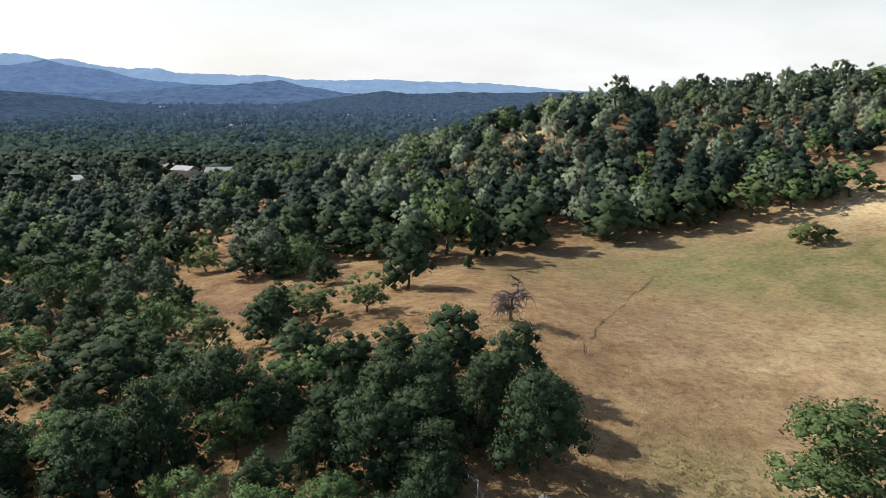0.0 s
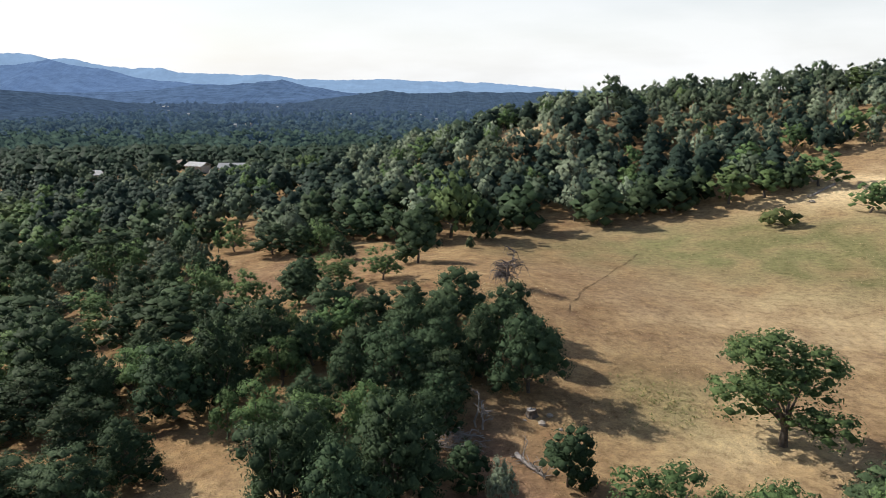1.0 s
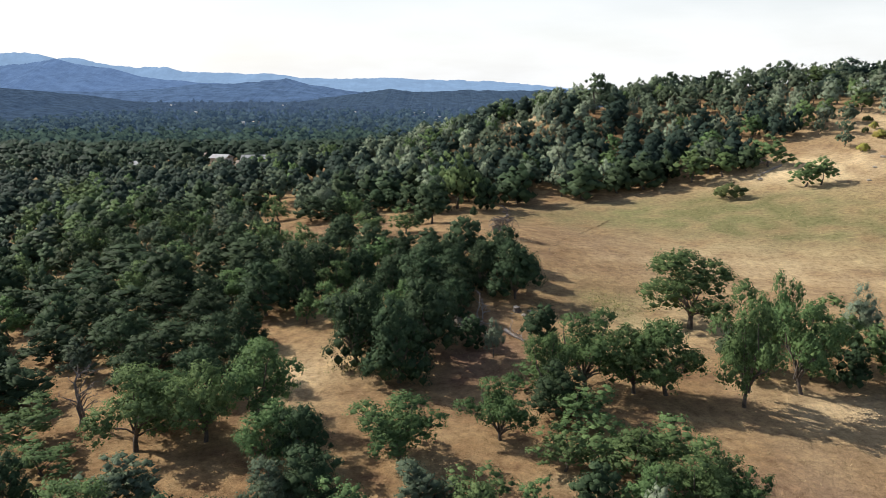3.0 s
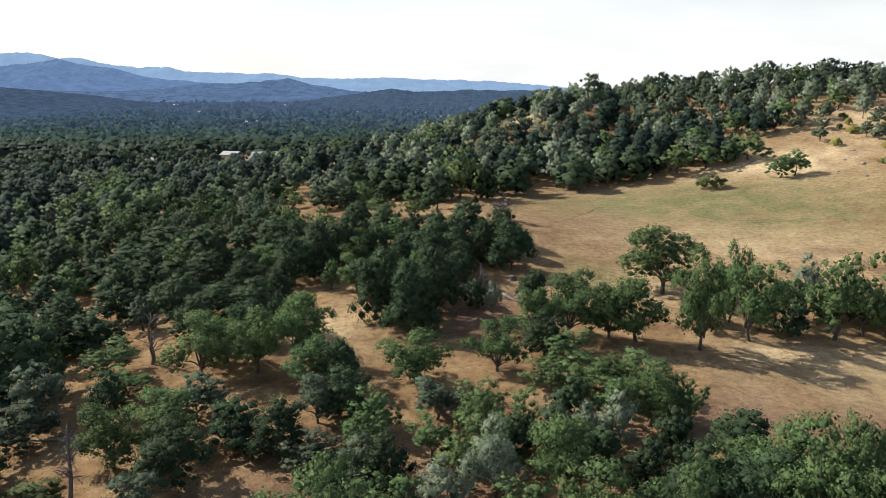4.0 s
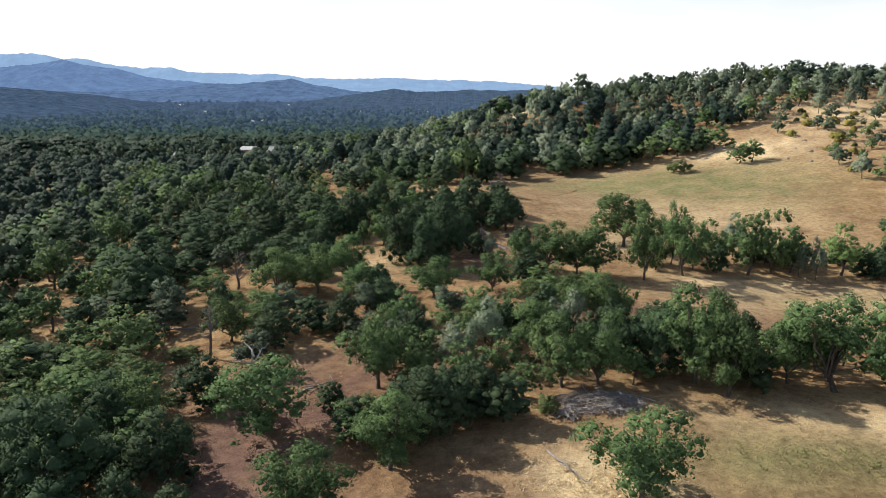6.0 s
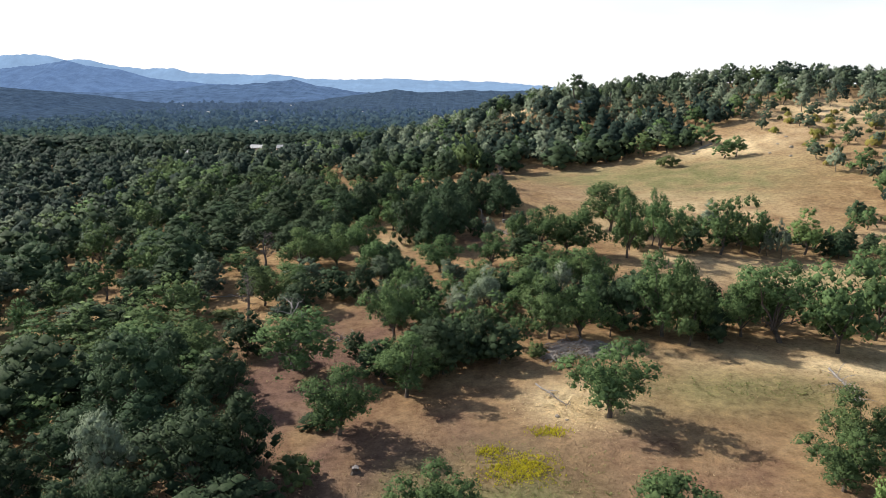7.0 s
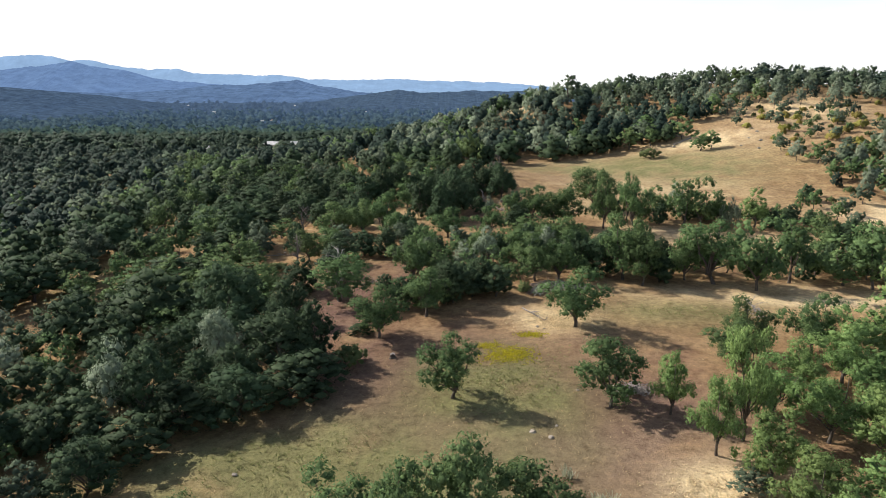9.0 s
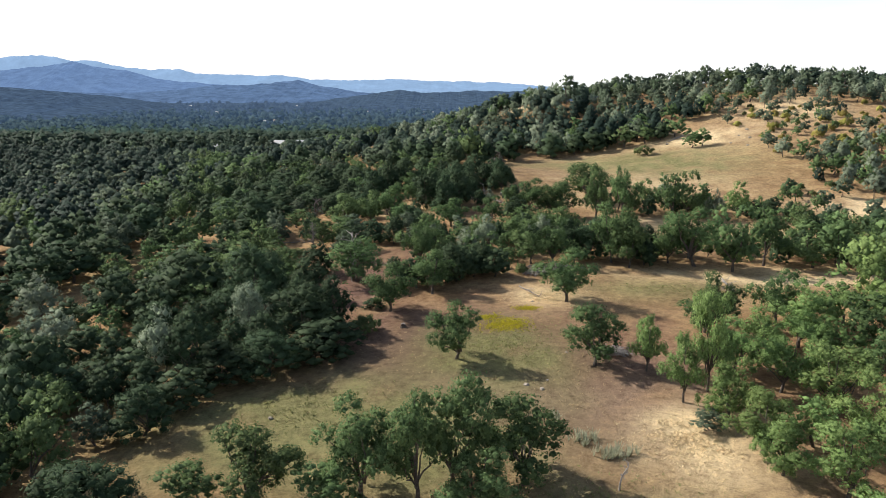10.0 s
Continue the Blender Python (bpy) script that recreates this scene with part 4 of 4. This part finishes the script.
for kind, rows in STAND.items():
    rows.sort(key=lambda q: nearest(q[0], q[1]))
    for i, (x, y, h, w) in enumerate(rows):
        gap = nearest(x, y)
        turn = rng.rand() * 6.283
        if i < 300:
            models = MODELS[kind, 3 if gap < 64 and h > 5.4 else 2 if gap < 125 else 1]
            copy_thing(models[rng.randint(len(models))], standing(kind, x, y, h, w, turn))
        else:
            v, f, soft = MASSED[kind][rng.randint(4)]
            c, s = math.cos(turn), math.sin(turn)
            spin = np.array([[c, s, 0], [-s, c, 0], [0, 0, 1]])
            wood_soft.append(soft @ spin)
            p = v @ spin * np.array([w / 8.8, w / 8.8, h / 9.4]) + np.array([x, y, land_at(x, y) - 0.1])
            wood_v.append(p)
            wood_f += [tuple(k + wood_n for k in q) for q in f]
            wood_n += len(p)
for models in MODELS.values():
    for ob in models:
        for o in (*ob.children_recursive, ob):
            bpy.data.objects.remove(o)


# ---- woods too many to count ----
def woods(name, region, cells, size, mat, label, models, fade=(1, 1)):
    """Sown woods as one mesh of simple crowns."""
    x0, x1, y0, y1 = region
    vs, fs, ns, base = [], [], [], 0
    n = int((x1 - x0) * (y1 - y0) / cells ** 2)
    px, py = x0 + (x1 - x0) * rng.rand(n), y0 + (y1 - y0) * rng.rand(n)
    keep = (px > -0.66 * (py + 140) - 25) & (px < 0.085 * (py + 70) + 14)
    edge = 0.22 * (y1 - y0) * rng.rand(n)
    keep &= (py > y0 + edge * fade[0]) & (py < y1 - edge[::-1] * fade[1])
    for ring in OPENINGS:
        keep &= ~inside(px, py, ring)
    pz = land(px, py)
    for x, y, z in zip(px[keep], py[keep], pz[keep]):
        v, f, soft = models[rng.randint(len(models))]
        if noise.noise((x * 0.012, y * 0.006, 2)) > 0.42:
            continue
        h = size * (0.55 + 0.85 * rng.rand())
        w = h * (0.75 + 0.5 * rng.rand())
        t = rng.rand() * 6.283
        c, s = math.cos(t), math.sin(t)
        spin = np.array([[c, s, 0], [-s, c, 0], [0, 0, 1]])
        ns.append(soft @ spin)
        vs.append(v @ spin * np.array([w / 8.8, w / 8.8, h / 9.4]) + np.array([x, y, z - 0.3]))
        fs += [tuple(k + base for k in q) for q in f]
        base += len(v)
    return tagged(link(name, np.concatenate(vs), fs, [mat], smooth=True, normals=np.concatenate(ns)), label, "woods", kind="stuff")


if wood_v:
    tagged(link("wooded_slope", np.concatenate(wood_v), wood_f, [WOOD_HAZE_TINT], smooth=True, normals=np.concatenate(wood_soft)), "dense oak and pine woods, tinted for haze, over the hillside", "woods", kind="stuff")

TREES_LOW = [m for k in ("oak", "live", "live", "grey", "pine") for m in LOW[k][:3]]
TREES_FAR = [tree_model(k, 900 + i, -1)[:3] for k in ("live", "grey", "pine") for i in range(4)]
woods("valley_woods", (-420, 90, 262, 560), 9.0, 9.6, WOOD_HAZE_TINT, "oak woods, tinted for haze, over the near side of the valley", TREES_LOW, (0, 1.6))
woods("valley_woods", (-600, 150, 420, 1050), 11.0, 10.0, WOOD_HAZE_THIN, "oak woods sloping into the valley with faint painted haze", TREES_FAR)
woods("valley_woods", (-800, 190, 780, 1400), 16.0, 11.5, WOOD_HAZE_MID, "woods sloping into the valley with painted blue haze", TREES_FAR)
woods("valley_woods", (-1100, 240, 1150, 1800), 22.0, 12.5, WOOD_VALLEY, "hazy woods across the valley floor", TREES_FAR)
woods("valley_woods", (-1500, 320, 1450, 2300), 34.0, 14.0, HAZE_VALLEY, "blue hazy woods on the far valley floor", TREES_FAR, (1, 0))


# ---- dead wood, stones and small growth ----
def top(name, x, y, label, category, group="", turn=0.0, sink=0.0):
    ob = new(name)
    ob.empty_display_size = 0.3
    ob.matrix_basis = pose(x, y, land_at(x, y) - sink, 0, 0, turn)
    return tagged(ob, label, category, group)


def dead_tree(x, y, h, w, seed, label, droop=0.4, poles=1, many=22, stout=1.0, wood=DEAD):
    """A leafless tree: a trunk with limbs that fork twice and hang."""
    rng = np.random.RandomState(seed)
    ob = top("dead_tree", x, y, label, "dead tree")
    trunk, twigs = [], []
    for k in range(poles):
        lean = np.array([rng.normal() * 0.12 * h, rng.normal() * 0.12 * h, h * (1 if k == 0 else 0.65)])
        start = np.array([rng.normal() * 0.15 * k, rng.normal() * 0.15 * k, -0.4])
        trunk.append(branch(rng, start, lean, 0.036 * h, 0.03, 6, 6, 0.2))
        for _ in range(many // poles):
            u = 0.3 + 0.65 * rng.rand()
            s = start + (lean - start) * u
            a = rng.rand() * 6.283
            out = w * 0.5 * (0.5 + 0.5 * rng.rand()) * (1.15 - 0.5 * u)
            e = s + np.array([out * np.cos(a), out * np.sin(a), h * (0.16 - droop * 0.3 * rng.rand())])
            twigs.append(branch(rng, s, e, 0.014 * h * stout, 0.02 * stout, 4, 4, 0.3))
            for _ in range(4):
                m = s + (e - s) * (0.4 + 0.6 * rng.rand())
                tip = m + np.array([rng.normal() * 0.12 * w, rng.normal() * 0.12 * w, h * (0.08 - droop * 0.42 * rng.rand())])
                tip[2] = max(tip[2], 0.1)
                twigs.append(branch(rng, m, tip, 0.026 * stout, 0.012 * stout, 3, 3, 0.3))
    v, f = join(trunk)
    link("trunk", v, f, [wood], ob, smooth=True)
    v, f = join(twigs)
    link("bare_crown", v, f, [wood], ob)
    return ob


def brush_pile(x, y, rx, ry, h, count, seed, label):
    """A heap of bleached boughs, each with side twigs, lying on one another."""
    rng = np.random.RandomState(seed)
    ob = top("brush_pile", x, y, label, "brush pile")
    for k in range(count):
        a, r = rng.rand() * 6.283, np.sqrt(rng.rand())
        c = np.array([rx * r * np.cos(a), ry * r * np.sin(a), 0.0])
        c[2] = h * (1 - r ** 2) * rng.rand() + 0.08
        d = rng.normal(size=3) * np.array([1, 0.8, 0.22])
        d /= np.linalg.norm(d)
        length = 0.8 + 1.6 * rng.rand()
        s, e = c - d * length / 2, c + d * length / 2
        s[2], e[2] = max(s[2], 0.05), max(e[2], 0.05)
        bough = [branch(rng, s, e, 0.055, 0.022, 4, 4, 0.35)]
        for _ in range(4):
            m = s + (e - s) * rng.rand()
            t = m + rng.normal(size=3) * np.array([0.45, 0.45, 0.25])
            t[2] = max(t[2], 0.05)
            bough.append(branch(rng, m, t, 0.024, 0.01, 3, 3, 0.3))
        link("bough", *join(bough), [DEAD], ob)
    return ob


def fallen_tree(x0, y0, x1, y1, r, seed, label, twigs=14):
    """A trunk lying on the ground from its butt to its broken top, with snapped limbs."""
    rng = np.random.RandomState(seed)
    ob = top("fallen_tree", x0, y0, label, "fallen tree")
    z0 = land_at(x0, y0)
    pts = []
    for u in np.linspace(0, 1, 8):
        x, y = x0 + (x1 - x0) * u, y0 + (y1 - y0) * u
        pts.append((x - x0 + rng.normal() * 0.1, y - y0 + rng.normal() * 0.1, land_at(x, y) - z0 + r * (1 - 0.6 * u)))
    link("log", *tube(pts, np.linspace(r, r * 0.35, 8), 8), [DEAD], ob, smooth=True)
    out = []
    for _ in range(twigs):
        p = np.array(pts[rng.randint(2, 8)])
        e = p + np.array([rng.normal() * 0.9, rng.normal() * 0.9, abs(rng.normal()) * 0.5])
        out.append(branch(rng, p, e, 0.05, 0.015, 4, 4, 0.3))
        out.append(branch(rng, (p + e) / 2, e + rng.normal(size=3) * 0.3, 0.025, 0.01, 3, 3, 0.3))
    v, f = join(out)
    link("broken_crown", v, f, [DEAD], ob)
    return ob


def rock(x, y, size, seed, label="pale weathered stone lying in dry grass"):
    rng = np.random.RandomState(seed)
    bm = bmesh.new()
    bmesh.ops.create_icosphere(bm, subdivisions=2, radius=size)
    for q in bm.verts:
        k = 1 + 0.35 * noise.noise(q.co * (1.3 / size) + Vector((seed, 0, 0)))
        q.co = Vector((q.co.x * k * 1.2, q.co.y * k, max(q.co.z * k * 0.7, -size * 0.3)))
    me = bpy.data.meshes.new("rock")
    bm.to_mesh(me)
    bm.free()
    me.materials.append(STONE)
    ob = new("rock", me)
    ob.matrix_basis = pose(x, y, land_at(x, y) + size * 0.15, 0, 0, rng.rand() * 360)
    return tagged(ob, label, "rock", "stones in the meadow")


def stump(x, y, r, h, seed):
    """A sawn stump with flared roots and a pale cut face."""
    rng = np.random.RandomState(seed)
    ob = top("tree_stump", x, y, "dark old tree stump in dry grass", "stump")
    sides, v = 12, []
    for z, k in ((-0.3, 1.7), (0.05, 1.35), (h * 0.5, 1.0), (h, 0.95)):
        for j in range(sides):
            a = j * 6.2832 / sides
            q = r * k * (1 + 0.18 * np.sin(a * 3 + seed) * (1.2 - z / h) + rng.normal() * 0.04)
            v.append((q * np.cos(a), q * np.sin(a), z + (0.06 * rng.normal() if z == h else 0)))
    f = [(i * sides + j, i * sides + (j + 1) % sides, (i + 1) * sides + (j + 1) % sides, (i + 1) * sides + j) for i in range(3) for j in range(sides)]
    link("bark", v, f, [BARK], ob)
    cut = [(p[0] * 0.97, p[1] * 0.97, p[2] - 0.01) for p in v[-sides:]] + [(0, 0, h - 0.02)]
    link("cut_face", cut, [(j, (j + 1) % sides, sides) for j in range(sides)], [DEAD], ob, "pale cut face")
    return ob


STONE = plain("pale_stone", (0.24, 0.205, 0.165), (0.4, 0.35, 0.29), 3.0)
TRACK = plain("bare_trodden_earth", (0.16, 0.11, 0.07), (0.27, 0.19, 0.12), 2.0, 0.95)
FLOWER = foliage("yellow_flowers", (0.34, 0.33, 0.04), (0.62, 0.56, 0.05), 0.35, 0.01)
STRAW = foliage("dry_straw", (0.34, 0.25, 0.14), (0.56, 0.43, 0.25), 0.45, 0.01)
PALE_STRAW = foliage("bleached_straw", (0.34, 0.25, 0.14), (0.6, 0.48, 0.29), 0.2, 0.008)
WEED = foliage("green_weeds", (0.16, 0.175, 0.07), (0.26, 0.26, 0.11), 0.4, 0.01)
PALE_WEED = foliage("grey_feathery_weeds", (0.30, 0.32, 0.22), (0.46, 0.47, 0.34), 0.5, 0.01)

dead_tree(7.5, 78.8, 4.8, 4.6, 3, "dark grey leafless dead tree with drooping branches", 0.9, 3, 42, 1.7, GREY_DEAD)
dead_tree(-30.9, -8.2, 6.0, 2.6, 4, "thin dark grey dead snag with fine bare twigs", 0.5, 1, 26, 0.8, GREY_DEAD)
dead_tree(-35.2, 18.9, 6.0, 4.4, 5, "dark bare forked dead tree among live oaks", 0.1, 2, 20, 0.7, GREY_DEAD)
dead_tree(2.5, 44.5, 3.2, 2.2, 6, "bleached broken snag beside dark shrubs", 0.2, 2, 14)
dead_tree(-21.1, -25.3, 8.0, 6.1, 9, "bleached dead top standing out of an oak", 0.1, 2, 16)
dead_tree(8.8, -83.7, 2.6, 0.8, 7, "thin bleached dead pole in the meadow", 0.1, 1, 5)
dead_tree(-29.0, 17.5, 4.5, 2.6, 8, "grey bare dead tree showing among oaks", 0.2, 2, 14)
brush_pile(11.3, -21.6, 3.9, 2.3, 0.9, 170, 11, "heap of bleached grey boughs on dry grass")
brush_pile(7.9, -24.0, 1.3, 0.8, 0.4, 34, 12, "small heap of grey sticks beside a shrub")
brush_pile(14.0, -56.2, 1.7, 1.0, 0.5, 60, 13, "low heap of sticks and stones under an oak")
brush_pile(0.5, 42.0, 2.2, 1.5, 0.5, 40, 14, "dark tangle of dead sticks beside a small pine")
brush_pile(77.5, 143.5, 2.4, 1.2, 0.8, 60, 17, "pale heap of cut boughs under a hillside oak")
fallen_tree(5.2, 40.2, 7.0, 37.2, 0.22, 15, "bleached fallen log with upturned roots", 18)
fallen_tree(80.2, 138.5, 73.0, 134.0, 0.3, 16, "long grey fallen tree on the meadow's edge", 26)
fallen_tree(37.3, -26.6, 36.3, -34.7, 0.14, 18, "slender fallen dead tree with bare twigs", 30)
fallen_tree(4.9, -30.4, 7.4, -35.0, 0.1, 19, "pale fallen branch on straw", 8)
fallen_tree(-19.0, -18.5, -15.6, -15.4, 0.12, 20, "dark fallen bough in a glade", 8)
fallen_tree(-41.0, 2.0, -33.5, 1.4, 0.14, 21, "dark fallen trunk across a glade", 8)
stump(7.1, 46.6, 0.45, 0.7, 1)
stump(-11.9, -46.3, 0.32, 0.55, 2)
stump(84.0, 131.0, 0.5, 0.6, 3)
for k, (x, y, s) in enumerate(((2.8, -64.1, 0.3), (4.4, -65.1, 0.26), (8.4, -55.7, 0.2), (5.2, -63.0, 0.16), (7.9, 45.4, 0.35), (8.8, 46.8, 0.28), (6.4, 45.8, 0.25), (9.4, 44.4, 0.2), (-24, -70, 0.22), (6.2, -37.4, 0.22), (7.0, -38.2, 0.18), (13.2, -57.0, 0.24), (14.8, -55.8, 0.22), (72.5, 131.5, 0.5), (-12.8, -61.5, 0.2), (90.5, 118, 0.5), (94, 112, 0.5), (98, 121, 0.6), (101, 132, 0.6), (96, 126, 0.45))):
    rock(x, y, s, 40 + k)


# ---- trodden track over the meadow ----
def track(points, width, seed):
    rng = np.random.RandomState(seed)
    pts = np.array(points, float)
    u = np.linspace(0, len(pts) - 1, 90)
    x, y = np.interp(u, np.arange(len(pts)), pts[:, 0]), np.interp(u, np.arange(len(pts)), pts[:, 1])
    x, y = x + np.array([0.5 * noise.noise((a * 2.1, seed, 0)) for a in u]), y + np.array([0.4 * noise.noise((a * 2.3, seed, 5)) for a in u])
    w = width * np.clip(0.35 + 1.3 * np.array([noise.noise((a * 1.7, 9, seed)) for a in u]) + 0.3, 0.12, 1.3)
    v, f = [], []
    for a, b, c in zip(x, y, w):
        for s in (-1, 0, 1):
            px = a + s * c
            rough = 0.35 * noise.noise((px * 0.11, b * 0.11, 0)) + 0.16 * noise.noise((px * 0.45, b * 0.45, 3))
            v.append((px, b, land_at(px, b) + rough + (0.10 if s else 0.05)))
    for i in range(len(u) - 1):
        if noise.noise((u[i] * 3.1, seed, 4)) < -0.12:
            continue
        f += [(3 * i, 3 * i + 1, 3 * i + 4, 3 * i + 3), (3 * i + 1, 3 * i + 2, 3 * i + 5, 3 * i + 4)]
    tagged(link("path", v, f, [TRACK]), "narrow trodden dark path through dry meadow", "path", kind="structure")


track([(33.6, 113), (32.4, 109.2), (29.0, 102.6), (25.7, 97.6), (21.9, 88.0), (18.5, 82.0), (15.9, 75.4), (14.1, 70.8)], 0.06, 2)


# ---- tufts: grass, weeds and flowers, too many to count ----
def tufts(name, spots, count, size, mat, label, seed, blades=4, lean=0.5):
    """Small fans of blades scattered round the given spots (x, y, spread x, spread y)."""
    rng = np.random.RandomState(seed)
    sp = np.array(spots, float)
    share = sp[:, 2] * sp[:, 3]
    k = rng.choice(len(sp), count, p=share / share.sum())
    x = sp[k, 0] + sp[k, 2] * np.clip(rng.normal(size=count) * 0.55, -1.4, 1.4)
    y = sp[k, 1] + sp[k, 3] * np.clip(rng.normal(size=count) * 0.55, -1.4, 1.4)
    z = land(x, y) + np.array([0.35 * noise.noise((a * 0.11, b * 0.11, 0)) + 0.16 * noise.noise((a * 0.45, b * 0.45, 3)) for a, b in zip(x, y)])
    root = np.repeat(np.stack([x, y, z - 0.03], 1), blades, 0)
    n = len(root)
    a = rng.rand(n) * 6.283
    s = np.repeat(size * (0.5 + 0.9 * rng.rand(count)), blades)
    out = np.stack([np.cos(a), np.sin(a), np.zeros(n)], 1)
    side = np.stack([-np.sin(a), np.cos(a), np.zeros(n)], 1)
    tip = root + out * (s * lean * (0.4 + rng.rand(n)))[:, None] + np.array([0, 0, 1.0]) * (s * (0.6 + 0.5 * rng.rand(n)))[:, None]
    w = (s * (0.28 if size < 0.5 else 0.05))[:, None]
    v = np.stack([root - side * w * 0.6, root + side * w * 0.6, tip + side * w * 0.5, tip - side * w * 0.5], 1).reshape(-1, 3)
    f = np.arange(4 * n).reshape(-1, 4)
    return tagged(link(name, v, f, [mat]), label, "grass", kind="stuff")


tufts("dry_grass", [(20, 60, 20, 22), (0, -60, 26, 24), (35, 100, 40, 30), (40, 14, 26, 8), (-17, 28, 9, 14), (3, 38, 6, 12), (-20, -22, 9, 9), (-30, 100, 20, 18), (30, -28, 30, 7), (15, -78, 10, 10), (84, 132, 14, 12)], 14000, 0.13, STRAW, "tufts of dry straw-coloured grass over the meadow", 21, 3, 1.5)
tufts("weeds", [(1, -52, 8, 8), (20, 50, 4, 5), (-11.5, 29, 2.5, 1.6), (6, -86, 9, 4), (28, -32, 9, 3), (-20, -68, 9, 5)], 2600, 0.16, WEED, "patches of green weeds in the dry meadow", 22, 4, 1.2)
tufts("yellow_flowers", [(1.9, -46.2, 2.6, 1.9), (5.0, -40.6, 1.6, 0.9), (-0.4, -43.5, 1.2, 0.8)], 2200, 0.15, FLOWER, "patch of yellow flowering weeds in the meadow", 23, 4)
tufts("tall_weeds", [(7.2, -76.0, 1.1, 0.9), (5.0, -71.6, 0.7, 0.6), (9.5, -78.5, 1.6, 0.8), (-1.5, 46.0, 1.5, 2.0)], 220, 0.8, PALE_WEED, "tall grey-green feathery weeds", 24, 9, 0.45)
tufts("straw", [(8.5, -35.5, 4.5, 4.0), (17, -76, 4.5, 4), (7, 76, 4, 3)], 3000, 0.13, PALE_STRAW, "bed of pale bleached straw", 25, 4, 1.6)


# ---- houses ----
def house(x, y, w, d, h, turn, roof_mat, label, wall_mat):
    """A small single-storey house: walls with windows and a door under a pitched roof with eaves."""
    ob = top("house", x, y, label, "house", turn=turn, sink=0.3)
    bm = bmesh.new()
    bmesh.ops.create_cube(bm, size=1, matrix=Matrix.LocRotScale((0, 0, h / 2), None, (w, d, h)))
    part("walls", bm, wall_mat, ob)
    rise, e = d * 0.22, 0.6
    v = [(-w / 2 - e, -d / 2 - e, h - 0.1), (w / 2 + e, -d / 2 - e, h - 0.1), (w / 2 + e, 0, h + rise), (-w / 2 - e, 0, h + rise), (-w / 2 - e, d / 2 + e, h - 0.1), (w / 2 + e, d / 2 + e, h - 0.1)]
    v += [(a, b, c + 0.18) for a, b, c in v]
    f = [(0, 3, 2, 1), (3, 4, 5, 2), (6, 7, 8, 9), (9, 8, 11, 10), (0, 1, 7, 6), (4, 10, 11, 5), (0, 6, 9, 3), (3, 9, 10, 4), (1, 2, 8, 7), (2, 5, 11, 8)]
    link("roof", v, f, [roof_mat], ob)
    for k in range(max(2, int(w / 3.5))):
        bm = bmesh.new()
        bmesh.ops.create_cube(bm, size=1, matrix=Matrix.LocRotScale((-w / 2 + 1.8 + k * 3.2, -d / 2 - 0.02, 1.6), None, (1.3, 0.08, 1.1)))
        part("window", bm, PANE, ob)
    bm = bmesh.new()
    bmesh.ops.create_cube(bm, size=1, matrix=Matrix.LocRotScale((w / 2 - 0.7, -d / 2 - 0.03, 1.05), None, (0.95, 0.08, 2.1)))
    part("door", bm, ROOF_TAN, ob)
    return ob


PANE = plain("dark_window_glass", (0.02, 0.025, 0.03), (0.04, 0.045, 0.05), 1.0, 0.1)
WALL_PALE = plain("pale_painted_wall", (0.42, 0.4, 0.37), (0.55, 0.53, 0.49), 2.0)
ROOF_WHITE = plain("white_metal_roof", (0.36, 0.36, 0.36), (0.48, 0.48, 0.48), 1.0, 0.6)
ROOF_GREY = plain("grey_shingle_roof", (0.25, 0.26, 0.27), (0.38, 0.39, 0.4), 2.0)
ROOF_GREEN = plain("green_metal_roof", (0.05, 0.16, 0.09), (0.08, 0.22, 0.13), 1.0, 0.5)
ROOF_TAN = plain("tan_shingle_roof", (0.32, 0.25, 0.2), (0.45, 0.37, 0.3), 2.0)
GRAVEL = plain("pale_gravel", (0.35, 0.3, 0.25), (0.5, 0.44, 0.38), 0.6)
HOME_LOOKS = ((ROOF_WHITE, "small pale house with a white metal roof"), (ROOF_WHITE, "white-roofed house among oaks"), (ROOF_TAN, "tan-roofed house deep among oaks"), (ROOF_GREY, "long pale house with a grey roof"), (ROOF_TAN, "tan-roofed outbuilding beside a long house"), (ROOF_GREEN, "house with a long green metal roof"), (ROOF_TAN, "low house with a pinkish tan roof"))
for (x, y, w, d, turn), (mat, label) in zip(HOMES, HOME_LOOKS):
    house(x, y, w, d, 3.8, turn, mat, label, WALL_PALE)
for x, y, w, turn, mat in ((-373, 1303, 22, 10, ROOF_WHITE), (-352, 1330, 18, -20, ROOF_TAN), (-563, 1684, 26, 5, ROOF_TAN), (-600, 1757, 24, 25, ROOF_WHITE), (-545, 1720, 20, -15, ROOF_WHITE), (-253, 1732, 26, 5, ROOF_WHITE), (-225, 1745, 22, 15, ROOF_WHITE), (-81, 1684, 24, -8, ROOF_WHITE), (-50, 1700, 22, 12, ROOF_WHITE), (-105, 1420, 20, 5, ROOF_WHITE), (-20, 1500, 20, -12, ROOF_GREY), (-430, 2150, 34, 5, ROOF_WHITE), (-480, 2180, 30, 18, ROOF_WHITE), (-820, 2200, 30, -5, ROOF_WHITE), (-700, 1900, 26, 8, ROOF_WHITE)):
    house(x, y, w * 0.6, w * 0.35, 5, turn, mat, "distant pale house in the wooded valley", WALL_PALE)
yard = link("gravel_yard", [(x, y, land_at(x, y) + 0.25) for x, y in ((-126, 300), (-118, 306), (-106, 303), (-100, 290), (-108, 284), (-122, 290))], [(0, 5, 4, 3, 2, 1)], [GRAVEL])
tagged(yard, "bare pale gravel yard among oaks", "yard", kind="structure")
